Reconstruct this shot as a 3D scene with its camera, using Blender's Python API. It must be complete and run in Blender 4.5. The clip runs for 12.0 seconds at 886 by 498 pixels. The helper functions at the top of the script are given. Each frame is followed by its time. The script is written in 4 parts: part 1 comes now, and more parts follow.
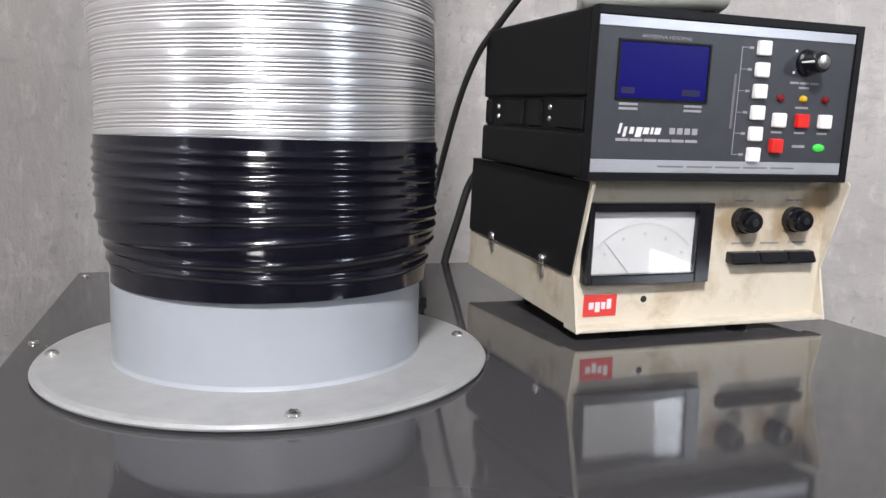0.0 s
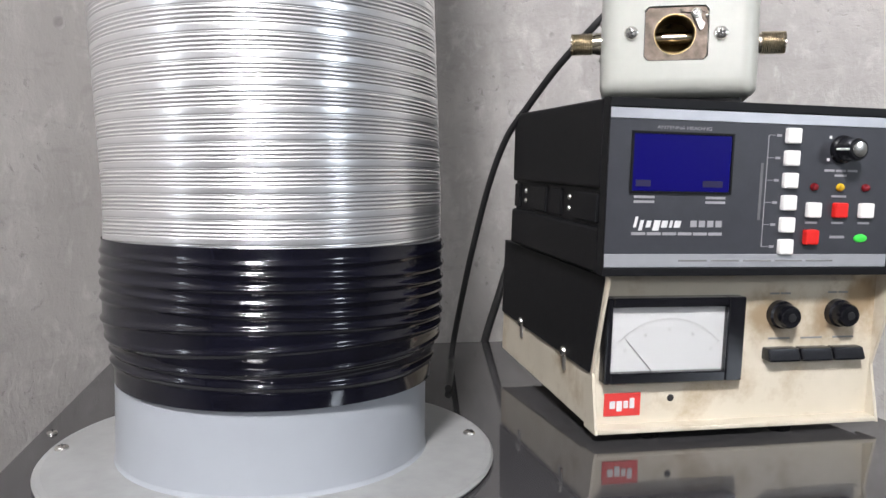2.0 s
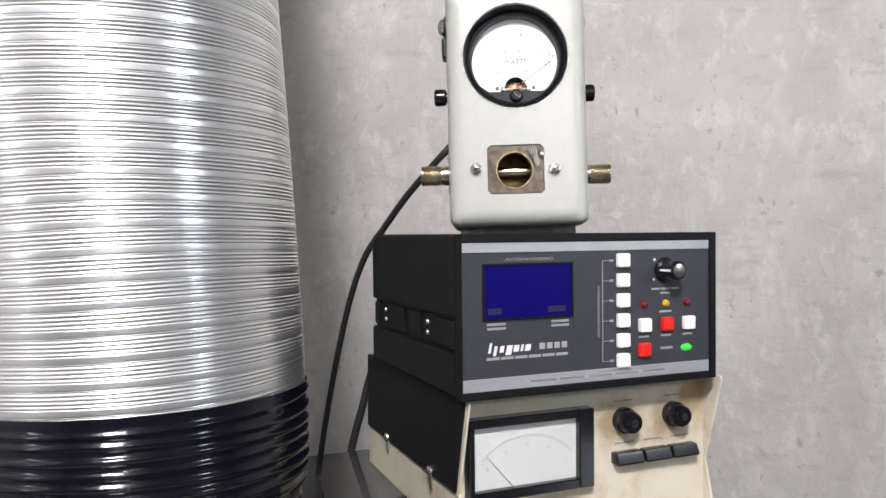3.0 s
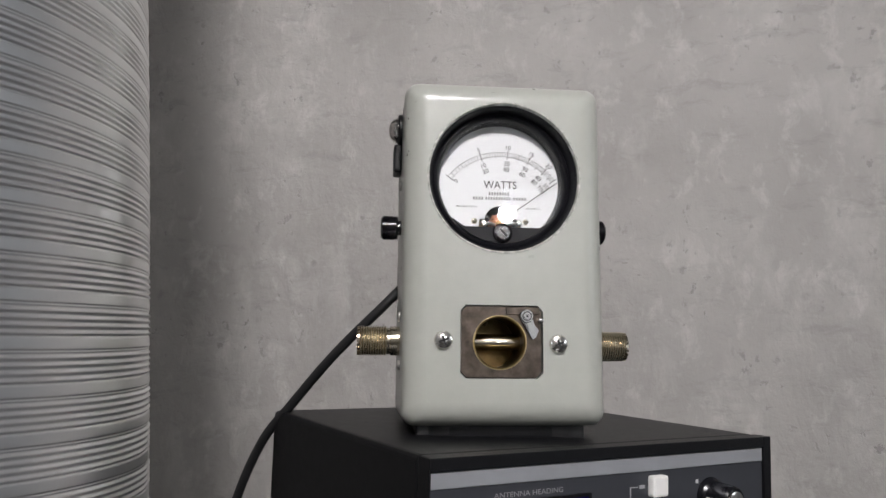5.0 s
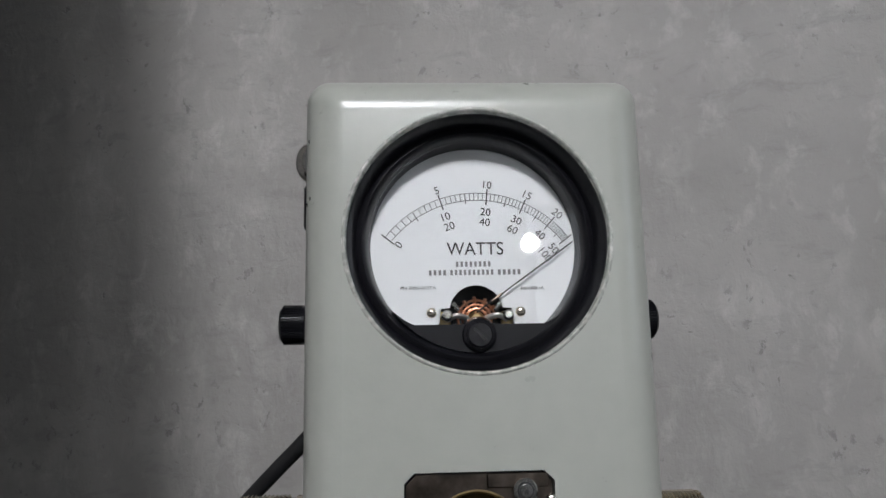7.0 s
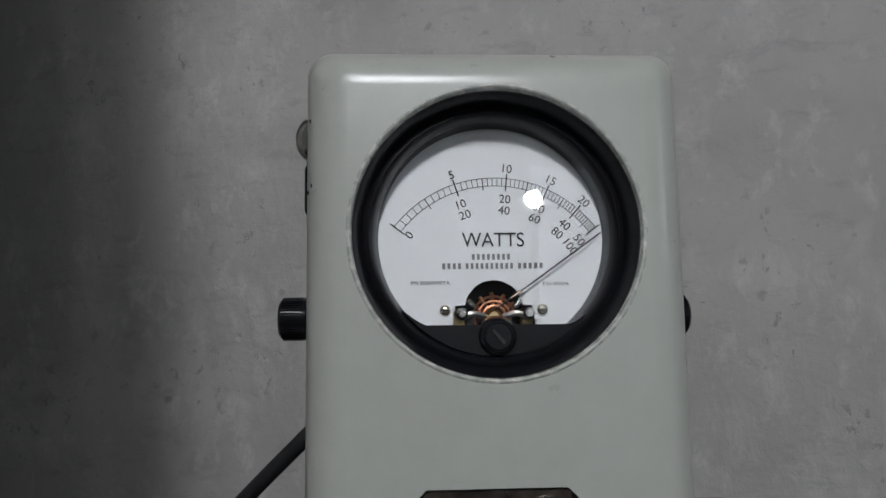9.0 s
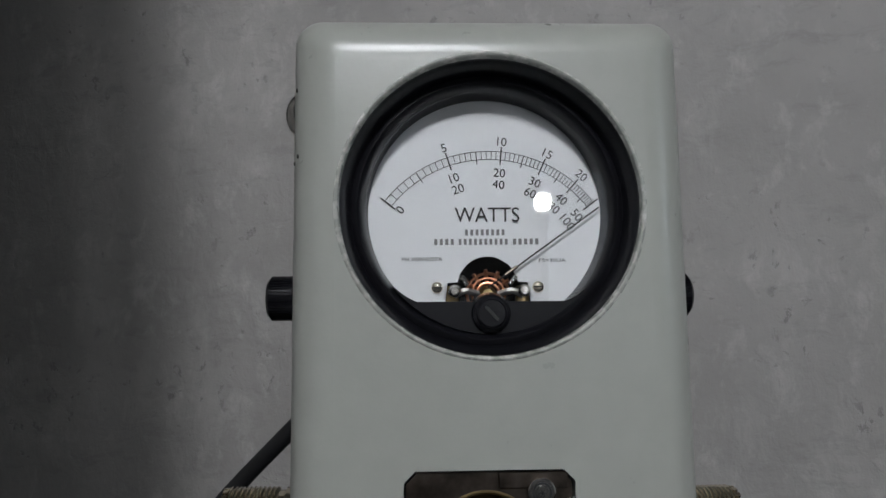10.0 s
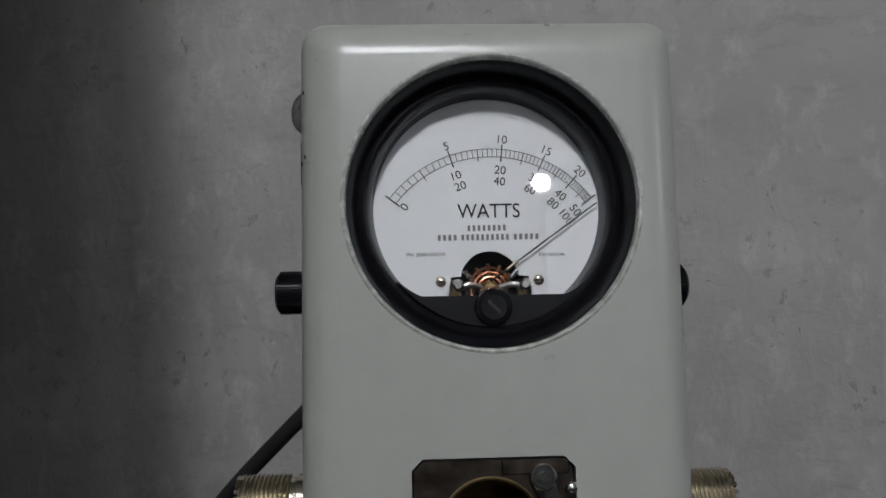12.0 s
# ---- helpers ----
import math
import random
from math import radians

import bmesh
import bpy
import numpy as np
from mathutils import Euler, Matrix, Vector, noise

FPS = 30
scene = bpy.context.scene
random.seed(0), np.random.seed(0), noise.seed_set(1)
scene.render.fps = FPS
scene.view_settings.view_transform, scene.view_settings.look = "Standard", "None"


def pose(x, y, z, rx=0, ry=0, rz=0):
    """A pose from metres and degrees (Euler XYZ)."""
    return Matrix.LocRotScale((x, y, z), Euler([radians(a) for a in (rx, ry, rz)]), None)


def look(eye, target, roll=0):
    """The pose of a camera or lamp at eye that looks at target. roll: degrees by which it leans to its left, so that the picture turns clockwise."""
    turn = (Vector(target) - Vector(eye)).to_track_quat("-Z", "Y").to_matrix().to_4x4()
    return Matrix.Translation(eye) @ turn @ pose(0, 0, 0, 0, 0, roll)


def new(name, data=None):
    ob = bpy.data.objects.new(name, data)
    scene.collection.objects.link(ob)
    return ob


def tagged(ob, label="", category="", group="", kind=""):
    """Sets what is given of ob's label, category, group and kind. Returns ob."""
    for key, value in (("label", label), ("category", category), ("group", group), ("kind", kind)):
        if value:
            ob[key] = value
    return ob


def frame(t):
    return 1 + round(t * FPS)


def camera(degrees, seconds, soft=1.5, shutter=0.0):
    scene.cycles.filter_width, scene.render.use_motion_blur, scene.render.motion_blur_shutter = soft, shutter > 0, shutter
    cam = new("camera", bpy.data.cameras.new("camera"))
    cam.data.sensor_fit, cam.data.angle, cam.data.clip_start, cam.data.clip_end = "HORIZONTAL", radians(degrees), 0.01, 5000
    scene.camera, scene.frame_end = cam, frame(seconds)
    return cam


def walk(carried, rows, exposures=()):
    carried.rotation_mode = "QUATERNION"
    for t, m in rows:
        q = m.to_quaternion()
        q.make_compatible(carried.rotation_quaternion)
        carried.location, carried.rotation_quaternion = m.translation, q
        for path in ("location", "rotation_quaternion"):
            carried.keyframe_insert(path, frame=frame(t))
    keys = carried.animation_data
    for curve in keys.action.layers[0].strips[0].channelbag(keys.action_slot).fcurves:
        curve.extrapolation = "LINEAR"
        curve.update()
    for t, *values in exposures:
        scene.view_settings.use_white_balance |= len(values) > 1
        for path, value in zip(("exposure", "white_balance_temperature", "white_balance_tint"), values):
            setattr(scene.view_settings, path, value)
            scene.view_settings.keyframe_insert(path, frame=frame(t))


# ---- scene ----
cam = camera(60.43, 12.0, soft=1.5, shutter=0.0)
# seconds, eye x y z, heading, pitch, roll
PATH = [
    (0.0, 0.1647, 0.2269, 0.1386, -18.0, -8.21, 1.46),
    (0.3, 0.1533, 0.1925, 0.1382, -18.31, -7.97, 1.12),
    (0.5, 0.1639, 0.1809, 0.1411, -18.88, -7.72, 2.19),
    (0.8, 0.1625, 0.1946, 0.1652, -18.69, -6.99, 0.18),
    (1.0, 0.178, 0.1639, 0.1697, -14.85, -2.29, 2.33),
    (1.2, 0.1754, 0.1732, 0.1815, -14.3, -1.89, 2.47),
    (1.5, 0.2068, 0.1998, 0.1885, -14.58, -2.55, 1.07),
    (1.7, 0.2111, 0.2027, 0.1709, -12.36, -3.26, 0.43),
    (2.0, 0.2134, 0.2278, 0.1661, -11.73, -4.36, 0.99),
    (2.2, 0.199, 0.2481, 0.176, -15.33, -1.71, 2.28),
    (2.5, 0.2063, 0.2085, 0.1971, -14.37, 1.75, 2.36),
    (2.7, 0.2068, 0.2083, 0.2034, -17.95, 1.48, 0.5),
    (4.3, 0.2106, 0.3414, 0.2371, -28.96, 1.93, -2.91),
    (4.5, 0.2466, 0.3769, 0.2511, -30.42, 3.72, -2.49),
    (4.8, 0.2453, 0.3807, 0.2617, -31.93, 8.0, -2.13),
    (5.0, 0.2519, 0.393, 0.2646, -30.4, 8.43, 0.42),
    (5.3, 0.263, 0.4125, 0.2791, -31.66, 8.25, 0.95),
    (5.5, 0.2724, 0.4319, 0.2837, -32.5, 9.27, -0.64),
    (5.7, 0.2814, 0.4436, 0.2919, -32.39, 10.28, -1.55),
    (6.0, 0.3001, 0.4692, 0.3077, -32.97, 9.75, -1.25),
    (6.2, 0.313, 0.4788, 0.3092, -31.41, 9.57, 0.51),
    (6.5, 0.3324, 0.5012, 0.3125, -27.49, 10.61, 0.4),
    (6.7, 0.3395, 0.514, 0.3166, -28.83, 9.81, 0.23),
    (7.0, 0.3596, 0.5189, 0.3157, -28.24, 10.36, -1.25),
    (7.2, 0.3576, 0.517, 0.316, -27.2, 11.59, -0.95),
    (8.8, 0.366, 0.5377, 0.3321, -28.32, 6.93, -0.83),
    (9.0, 0.3656, 0.5379, 0.3305, -28.09, 6.77, -0.8),
    (9.5, 0.3682, 0.5437, 0.3272, -28.32, 6.43, -0.83),
    (10.0, 0.3738, 0.5429, 0.323, -27.31, 7.21, -0.69),
    (10.5, 0.3705, 0.5443, 0.3258, -27.8, 6.17, -1.24),
    (11.0, 0.3728, 0.542, 0.3228, -26.65, 7.02, -0.79),
    (11.5, 0.3733, 0.5451, 0.3186, -26.79, 6.56, -0.72),
    (12.0, 0.3692, 0.5369, 0.3265, -27.41, 5.7, -1.27),
]


def aim(x, y, z, heading, pitch, roll):
    """The camera's pose from its eye, heading (to the left of +y), pitch and roll."""
    h, p = radians(heading), radians(pitch)
    ahead = Vector((-math.sin(h) * math.cos(p), math.cos(h) * math.cos(p), math.sin(p)))
    eye = Vector((x, y, z))
    return look(eye, eye + ahead, roll)


EXPOSURES = [(t, stops - 0.88, kelvin, tint) for t, stops, kelvin, tint in ((0.0, 0.92, 6650, 14), (1.0, 1.2, 6650, 13), (1.5, 0.92, 6650, 13), (2.0, 0.88, 6650, 13), (2.7, 0.84, 6750, 13), (4.5, 0.38, 6800, 13), (5.0, -0.05, 6800, 13), (5.5, -0.15, 6700, 12), (6.0, -0.34, 6600, 12), (7.0, -0.48, 6450, 10), (9.0, -0.84, 6350, 9), (10.0, -0.94, 6350, 9), (12.0, -1.02, 6400, 10))]
walk(cam, [(t, aim(*row)) for t, *row in PATH], EXPOSURES)

# ---- light ----
world = bpy.data.worlds.new("world")
scene.world = world
world.use_nodes = True
world.node_tree.nodes["Background"].inputs[0].default_value = (0.55, 0.65, 0.8, 1)
world.node_tree.nodes["Background"].inputs[1].default_value = 0.3

# an unseen lamp placed from its shadows, its hood added, lights the place; a far bulb shows in the glass; two of the
# windows show in the foil
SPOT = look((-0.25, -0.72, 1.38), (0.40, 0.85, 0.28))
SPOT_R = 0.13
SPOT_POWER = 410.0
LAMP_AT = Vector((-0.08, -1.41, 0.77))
# set strong enough to brighten the far walls that the foil mirrors
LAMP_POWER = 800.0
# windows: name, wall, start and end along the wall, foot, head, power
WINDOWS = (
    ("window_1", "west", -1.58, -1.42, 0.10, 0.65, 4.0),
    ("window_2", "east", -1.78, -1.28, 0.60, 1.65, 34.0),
    # unseen window added only to brighten the middle of the foil
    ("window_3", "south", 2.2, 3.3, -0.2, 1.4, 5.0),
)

# the room's corner behind the duct; room x runs along the wall behind the instruments, room y runs out through it
ROOM = pose(0.2996, 1.3935, 0, 0, 0, -37.7)
FLOOR_Z, CEILING_Z = -0.80, 1.75


# ---- materials ----
class Nodes:
    """A short way to write a node material."""

    def __init__(self, name):
        self.mat = bpy.data.materials.new(name)
        self.mat.use_nodes = True
        self.tree = self.mat.node_tree
        self.bsdf = self.tree.nodes["Principled BSDF"]
        self.coords = self.tree.nodes.new("ShaderNodeTexCoord")

    def add(self, kind, **values):
        node = self.tree.nodes.new(kind)
        for key, value in values.items():
            if key in node.inputs:
                node.inputs[key].default_value = value
        return node

    def link(self, a, b):
        self.tree.links.new(a, b)

    def mapped(self, scale=(1, 1, 1), space="Object"):
        m = self.add("ShaderNodeMapping")
        m.inputs["Scale"].default_value = scale
        self.link(self.coords.outputs[space], m.inputs["Vector"])
        return m.outputs["Vector"]

    def noise(self, scale, detail=4.0, rough=0.55, vector=None):
        n = self.add("ShaderNodeTexNoise", Scale=scale, Detail=detail, Roughness=rough)
        self.link(vector or self.coords.outputs["Object"], n.inputs["Vector"])
        return n.outputs["Fac"]

    def ramp(self, fac, stops):
        r = self.add("ShaderNodeValToRGB")
        while len(r.color_ramp.elements) < len(stops):
            r.color_ramp.elements.new(0.5)
        for e, (at, c) in zip(r.color_ramp.elements, stops):
            e.position = at
            e.color = (*c, 1) if len(c) == 3 else c
        self.link(fac, r.inputs["Fac"])
        return r.outputs["Color"]

    def mix(self, fac, a, b, blend="MIX"):
        m = self.tree.nodes.new("ShaderNodeMix")
        m.data_type, m.blend_type = "RGBA", blend
        for socket, value in ((m.inputs[0], fac), (m.inputs[6], a), (m.inputs[7], b)):
            if isinstance(value, bpy.types.NodeSocket):
                self.link(value, socket)
            else:
                socket.default_value = value if isinstance(value, (int, float)) else (*value, 1)
        return m.outputs[2]

    def math(self, op, a, b=0.0):
        m = self.tree.nodes.new("ShaderNodeMath")
        m.operation = op
        for socket, value in zip(m.inputs, (a, b)):
            if isinstance(value, bpy.types.NodeSocket):
                self.link(value, socket)
            else:
                socket.default_value = value
        return m.outputs[0]

    def bump(self, height, strength=0.2, distance=0.001, normal=None):
        b = self.add("ShaderNodeBump", Strength=strength, Distance=distance)
        self.link(height, b.inputs["Height"])
        if normal:
            self.link(normal, b.inputs["Normal"])
        return b.outputs["Normal"]

    def put(self, **values):
        names = {"color": "Base Color", "rough": "Roughness", "metal": "Metallic", "normal": "Normal", "coat": "Coat Weight",
                 "coat_rough": "Coat Roughness", "ior": "IOR", "spec": "Specular IOR Level", "glow": "Emission Color", "power": "Emission Strength"}
        for key, value in values.items():
            socket = self.bsdf.inputs[names[key]]
            if isinstance(value, bpy.types.NodeSocket):
                self.link(value, socket)
            else:
                socket.default_value = (*value, 1) if isinstance(value, tuple) and len(value) == 3 else value
        return self.mat


def plain(name, color, rough=0.5, metal=0.0, grain=0.06, scale=60.0, bump=0.05, coat=0.0):
    """A surface of one colour with a little mottling, uneven gloss and fine relief."""
    n = Nodes(name)
    f = n.noise(scale, 5)
    g = n.noise(scale * 6, 3)
    dark, light = tuple(c * (1 - grain) for c in color), tuple(min(1, c * (1 + grain)) for c in color)
    col = n.ramp(f, [(0.3, dark), (0.7, light)])
    r = n.math("ADD", n.math("MULTIPLY", f, rough * 0.3), rough * 0.85)
    return n.put(color=col, rough=r, metal=metal, normal=n.bump(g, bump, 0.0004), coat=coat, coat_rough=0.12)


def plaster():
    """Trowelled grey cement plaster: faint clouds, upright drags of the trowel, small dark nicks and pits."""
    n = Nodes("grey_plaster")
    warp = n.tree.nodes.new("ShaderNodeTexNoise")
    warp.inputs["Scale"].default_value = 22.0
    n.link(n.coords.outputs["Object"], warp.inputs["Vector"])
    bent = n.tree.nodes.new("ShaderNodeVectorMath")
    bent.operation = "MULTIPLY_ADD"
    n.link(warp.outputs["Color"], bent.inputs[0])
    bent.inputs[1].default_value = (0.022, 0.022, 0.022)
    n.link(n.coords.outputs["Object"], bent.inputs[2])

    def stretched(scale):
        m = n.add("ShaderNodeMapping")
        m.inputs["Scale"].default_value = scale
        n.link(bent.outputs[0], m.inputs["Vector"])
        return m.outputs["Vector"]

    cloud = n.noise(4.5, 7, 0.62)
    drag = n.noise(14, 7, 0.64, stretched((1.3, 1.3, 0.7)))
    stroke = n.noise(40, 6, 0.68, stretched((1.1, 1.1, 0.7)))
    cross = n.noise(40, 6, 0.7, stretched((0.5, 0.5, 1.5)))
    fine = n.noise(170, 4)
    col = n.ramp(cloud, [(0.34, (0.324, 0.310, 0.296)), (0.66, (0.420, 0.403, 0.385))])
    col = n.mix(n.ramp(drag, [(0.52, (0, 0, 0)), (0.70, (0.55, 0.55, 0.55))]), col, (0.515, 0.498, 0.478))
    col = n.mix(n.ramp(stroke, [(0.54, (0, 0, 0)), (0.70, (0.55, 0.55, 0.55))]), col, (0.546, 0.53, 0.512))
    col = n.mix(n.ramp(cross, [(0.33, (0.35, 0.35, 0.35)), (0.45, (0, 0, 0))]), col, (0.25, 0.24, 0.23))
    # nicks: short dark marks, in loose clusters
    nick = n.noise(88, 5, 0.62, stretched((1.0, 1.0, 0.8)))
    gate = n.ramp(n.noise(9, 4, 0.6), [(0.47, (0, 0, 0)), (0.60, (1, 1, 1))])
    mark = n.mix(1.0, n.ramp(nick, [(0.34, (0.46, 0.46, 0.46)), (0.40, (0, 0, 0))]), gate, "MULTIPLY")
    col = n.mix(mark, col, (0.15, 0.144, 0.138))
    v = n.add("ShaderNodeTexVoronoi", Scale=17.0, Randomness=1.0)
    n.link(bent.outputs[0], v.inputs["Vector"])
    pit = n.ramp(v.outputs["Distance"], [(0.05, (1, 1, 1)), (0.11, (0, 0, 0))])
    pit = n.mix(1.0, pit, n.ramp(n.noise(7, 3), [(0.48, (0, 0, 0)), (0.58, (1, 1, 1))]), "MULTIPLY")
    col = n.mix(n.mix(1.0, pit, (0.36, 0.36, 0.36), "MULTIPLY"), col, (0.12, 0.115, 0.108))
    relief = n.math("ADD", n.math("MULTIPLY", drag, 0.7), n.math("MULTIPLY", fine, 0.035))
    relief = n.math("ADD", relief, n.math("MULTIPLY", stroke, 0.14))
    relief = n.math("ADD", relief, n.math("MULTIPLY", cross, 0.14))
    relief = n.math("SUBTRACT", relief, n.math("MULTIPLY", n.math("ADD", pit, mark), 0.18))
    return n.put(color=col, rough=0.58, spec=0.4, normal=n.bump(relief, 0.9, 0.0055))


def foil():
    """Bright aluminium foil with fine draw lines and dull smudges."""
    n = Nodes("aluminium_foil")
    lines = n.noise(40, 4, 0.6, n.mapped((1, 1, 30)))
    smudge = n.noise(9, 5)
    sep = n.add("ShaderNodeSeparateXYZ")
    n.link(n.coords.outputs["Object"], sep.inputs[0])
    turn = n.math("ARCTAN2", sep.outputs[1], sep.outputs[0])
    comb = n.math("SINE", n.math("MULTIPLY", turn, 330.0))
    comb = n.math("MULTIPLY", comb, n.ramp(n.noise(30, 2), [(0.5, (0, 0, 0)), (0.62, (1, 1, 1))]))
    relief = n.math("ADD", lines, n.math("MULTIPLY", comb, 0.25))
    col = n.ramp(smudge, [(0.3, (0.84, 0.84, 0.85)), (0.7, (0.92, 0.92, 0.92))])
    r = n.math("ADD", n.math("MULTIPLY", smudge, 0.10), 0.17)
    n.put(color=col, metal=1.0, rough=r, normal=n.bump(relief, 0.035, 0.0004))
    # dust and oxide give part of it a broad dull sheen
    dull = n.add("ShaderNodeBsdfPrincipled", Metallic=1.0, Roughness=0.50)
    n.link(col, dull.inputs["Base Color"])
    both = n.add("ShaderNodeMixShader", Fac=0.36)
    n.link(n.bsdf.outputs[0], both.inputs[1])
    n.link(dull.outputs[0], both.inputs[2])
    n.link(both.outputs[0], n.tree.nodes["Material Output"].inputs["Surface"])
    return n.mat


def worn_metal(name, color, rough=0.3, grain=0.15, scale=90.0):
    n = Nodes(name)
    f = n.noise(scale, 5)
    col = n.ramp(f, [(0.3, tuple(c * (1 - grain) for c in color)), (0.7, tuple(min(1, c * (1 + grain)) for c in color))])
    r = n.math("ADD", n.math("MULTIPLY", f, 0.2), rough - 0.08)
    return n.put(color=col, metal=1.0, rough=r, normal=n.bump(n.noise(scale * 5, 3), 0.06, 0.0003))


def tabletop():
    """Dark grey laminate with a clear gloss."""
    n = Nodes("grey_gloss_sheet")
    f = n.noise(5, 4)
    g = n.noise(300, 3)
    col = n.ramp(f, [(0.3, (0.040, 0.039, 0.041)), (0.7, (0.052, 0.051, 0.053))])
    r = n.math("ADD", n.math("MULTIPLY", n.noise(14, 5), 0.06), 0.03)
    return n.put(color=col, rough=r, ior=1.55, normal=n.bump(g, 0.02, 0.0002))


def worn_edge():
    """The enamel where its edge is rubbed pale and chipped."""
    n = Nodes("rubbed_enamel_edge")
    f = n.noise(260, 5, 0.65)
    col = n.ramp(f, [(0.46, (0.41, 0.42, 0.38)), (0.58, (0.50, 0.50, 0.46)), (0.66, (0.66, 0.65, 0.61))])
    return n.put(color=col, rough=n.math("ADD", n.math("MULTIPLY", f, 0.3), 0.12), normal=n.bump(f, 0.5, 0.0006))


def aged_cream(name, handled=()):
    """Cream enamel, yellowed, with brown handling stains, thickest round the places (x, z) that fingers touch."""
    n = Nodes(name)
    col = n.ramp(n.noise(18, 5), [(0.3, (0.53, 0.482, 0.385)), (0.7, (0.61, 0.555, 0.45))])
    stain = n.noise(22, 7, 0.66)
    col = n.mix(n.ramp(stain, [(0.52, (0, 0, 0)), (0.74, (0.75, 0.75, 0.75))]), col, (0.33, 0.24, 0.13))
    sep = n.add("ShaderNodeSeparateXYZ")
    n.link(n.coords.outputs["Object"], sep.inputs[0])
    for x, z in handled:
        across = n.math("POWER", n.math("SUBTRACT", sep.outputs[0], x), 2.0)
        up = n.math("POWER", n.math("SUBTRACT", sep.outputs[2], z), 2.0)
        reach = n.math("SQRT", n.math("ADD", across, up))
        reach = n.math("ADD", reach, n.math("MULTIPLY", n.math("SUBTRACT", n.noise(60, 6, 0.65), 0.5), 0.035))
        grime = n.ramp(reach, [(0.009, (0.78, 0.78, 0.78)), (0.025, (0, 0, 0))])
        col = n.mix(grime, col, (0.25, 0.165, 0.080))
    return n.put(color=col, rough=n.math("ADD", n.math("MULTIPLY", stain, 0.2), 0.24), normal=n.bump(n.noise(120, 3), 0.08, 0.0004))


def clear_pane():
    n = Nodes("clear_pane")
    t = n.tree.nodes
    out = t["Material Output"]
    see = t.new("ShaderNodeBsdfTransparent")
    shine = t.new("ShaderNodeBsdfGlossy")
    shine.inputs["Roughness"].default_value = 0.015
    face = t.new("ShaderNodeLayerWeight")
    face.inputs["Blend"].default_value = 0.5
    fres = n.math("ADD", n.math("MULTIPLY", n.math("POWER", face.outputs["Facing"], 5.0), 0.9), 0.04)
    mix = t.new("ShaderNodeMixShader")
    n.link(fres, mix.inputs[0])
    n.link(see.outputs[0], mix.inputs[1])
    n.link(shine.outputs[0], mix.inputs[2])
    n.link(mix.outputs[0], out.inputs["Surface"])
    return n.mat


def glow(name, color, power):
    n = Nodes(name)
    return n.put(color=color, glow=color, power=power, rough=0.3)


PLASTER = plaster()
FOIL = foil()
TABLE = tabletop()
PANE = clear_pane()
CEILING = plain("grey_ceiling_paint", (0.28, 0.275, 0.27), 0.8)
FLOOR = plain("grey_floor_tile", (0.11, 0.105, 0.10), 0.35, scale=12)
SKIRT = plain("grey_cabinet_paint", (0.10, 0.10, 0.105), 0.4)
FLANGE = plain("pale_grey_plastic", (0.275, 0.28, 0.277), 0.36, grain=0.10, scale=70, bump=0.14)
COLLAR = plain("blue_grey_plastic", (0.300, 0.320, 0.345), 0.36, grain=0.03, scale=30)
TAPE = plain("black_gloss_tape", (0.004, 0.004, 0.008), 0.12, grain=0.3, scale=40, bump=0.2)
PAINT = plain("grey_green_enamel", (0.405, 0.413, 0.375), 0.29, grain=0.03, scale=110, bump=0.09)
PAINT_EDGE = worn_edge()
BLACK = plain("black_gloss_plastic", (0.006, 0.006, 0.008), 0.20, grain=0.2)
RUBBER = plain("black_rubber", (0.010, 0.010, 0.011), 0.5, grain=0.2)
CASE = plain("black_textured_case", (0.0045, 0.0045, 0.0055), 0.45, grain=0.25, scale=200, bump=0.35)
CASE_SIDE = plain("black_vinyl_cover", (0.006, 0.006, 0.007), 0.55, grain=0.25, scale=260, bump=0.3)
BEZEL = plain("black_moulded_plastic", (0.006, 0.006, 0.008), 0.36, grain=0.2)
for m_black in (CASE, CASE_SIDE, BEZEL):
    m_black.node_tree.nodes["Principled BSDF"].inputs["Specular IOR Level"].default_value = 0.25
PANEL = plain("charcoal_panel", (0.034, 0.036, 0.043), 0.42, grain=0.08, scale=120)
STRIP = plain("brushed_silver_strip", (0.50, 0.51, 0.54), 0.35, metal=0.6, grain=0.05)
WHITE = plain("white_plastic", (0.80, 0.79, 0.76), 0.4, grain=0.03)
INK_WHITE = plain("white_print", (0.62, 0.62, 0.62), 0.6)
INK_GREY = plain("grey_print", (0.28, 0.28, 0.29), 0.6)
INK_DIM = plain("dim_print", (0.13, 0.13, 0.135), 0.6)
SEGMENT = plain("unlit_display_segment", (0.010, 0.008, 0.045), 0.6)
INK_BLACK = plain("black_print", (0.015, 0.015, 0.015), 0.6)
INK_PALE = plain("faded_print", (0.42, 0.42, 0.41), 0.6)
INK_FAINT = plain("fine_print", (0.22, 0.22, 0.22), 0.6)
RED = plain("red_plastic", (0.62, 0.018, 0.014), 0.35)
DARK_RED = plain("dark_red_lens", (0.16, 0.008, 0.012), 0.25)
YELLOW = plain("yellow_lens", (0.55, 0.36, 0.02), 0.25)
CREAM = aged_cream("aged_cream_paint")
CREAM_FRONT = aged_cream("handled_cream_paint", ((0.131, 0.0750), (0.178, 0.0760), (0.205, 0.0900)))
LABEL_RED = plain("red_badge", (0.58, 0.045, 0.04), 0.4)
DIAL = plain("white_dial", (0.87, 0.88, 0.89), 0.55, grain=0.015)
DIAL_OLD = plain("pale_dial", (0.56, 0.565, 0.56), 0.55, grain=0.03)
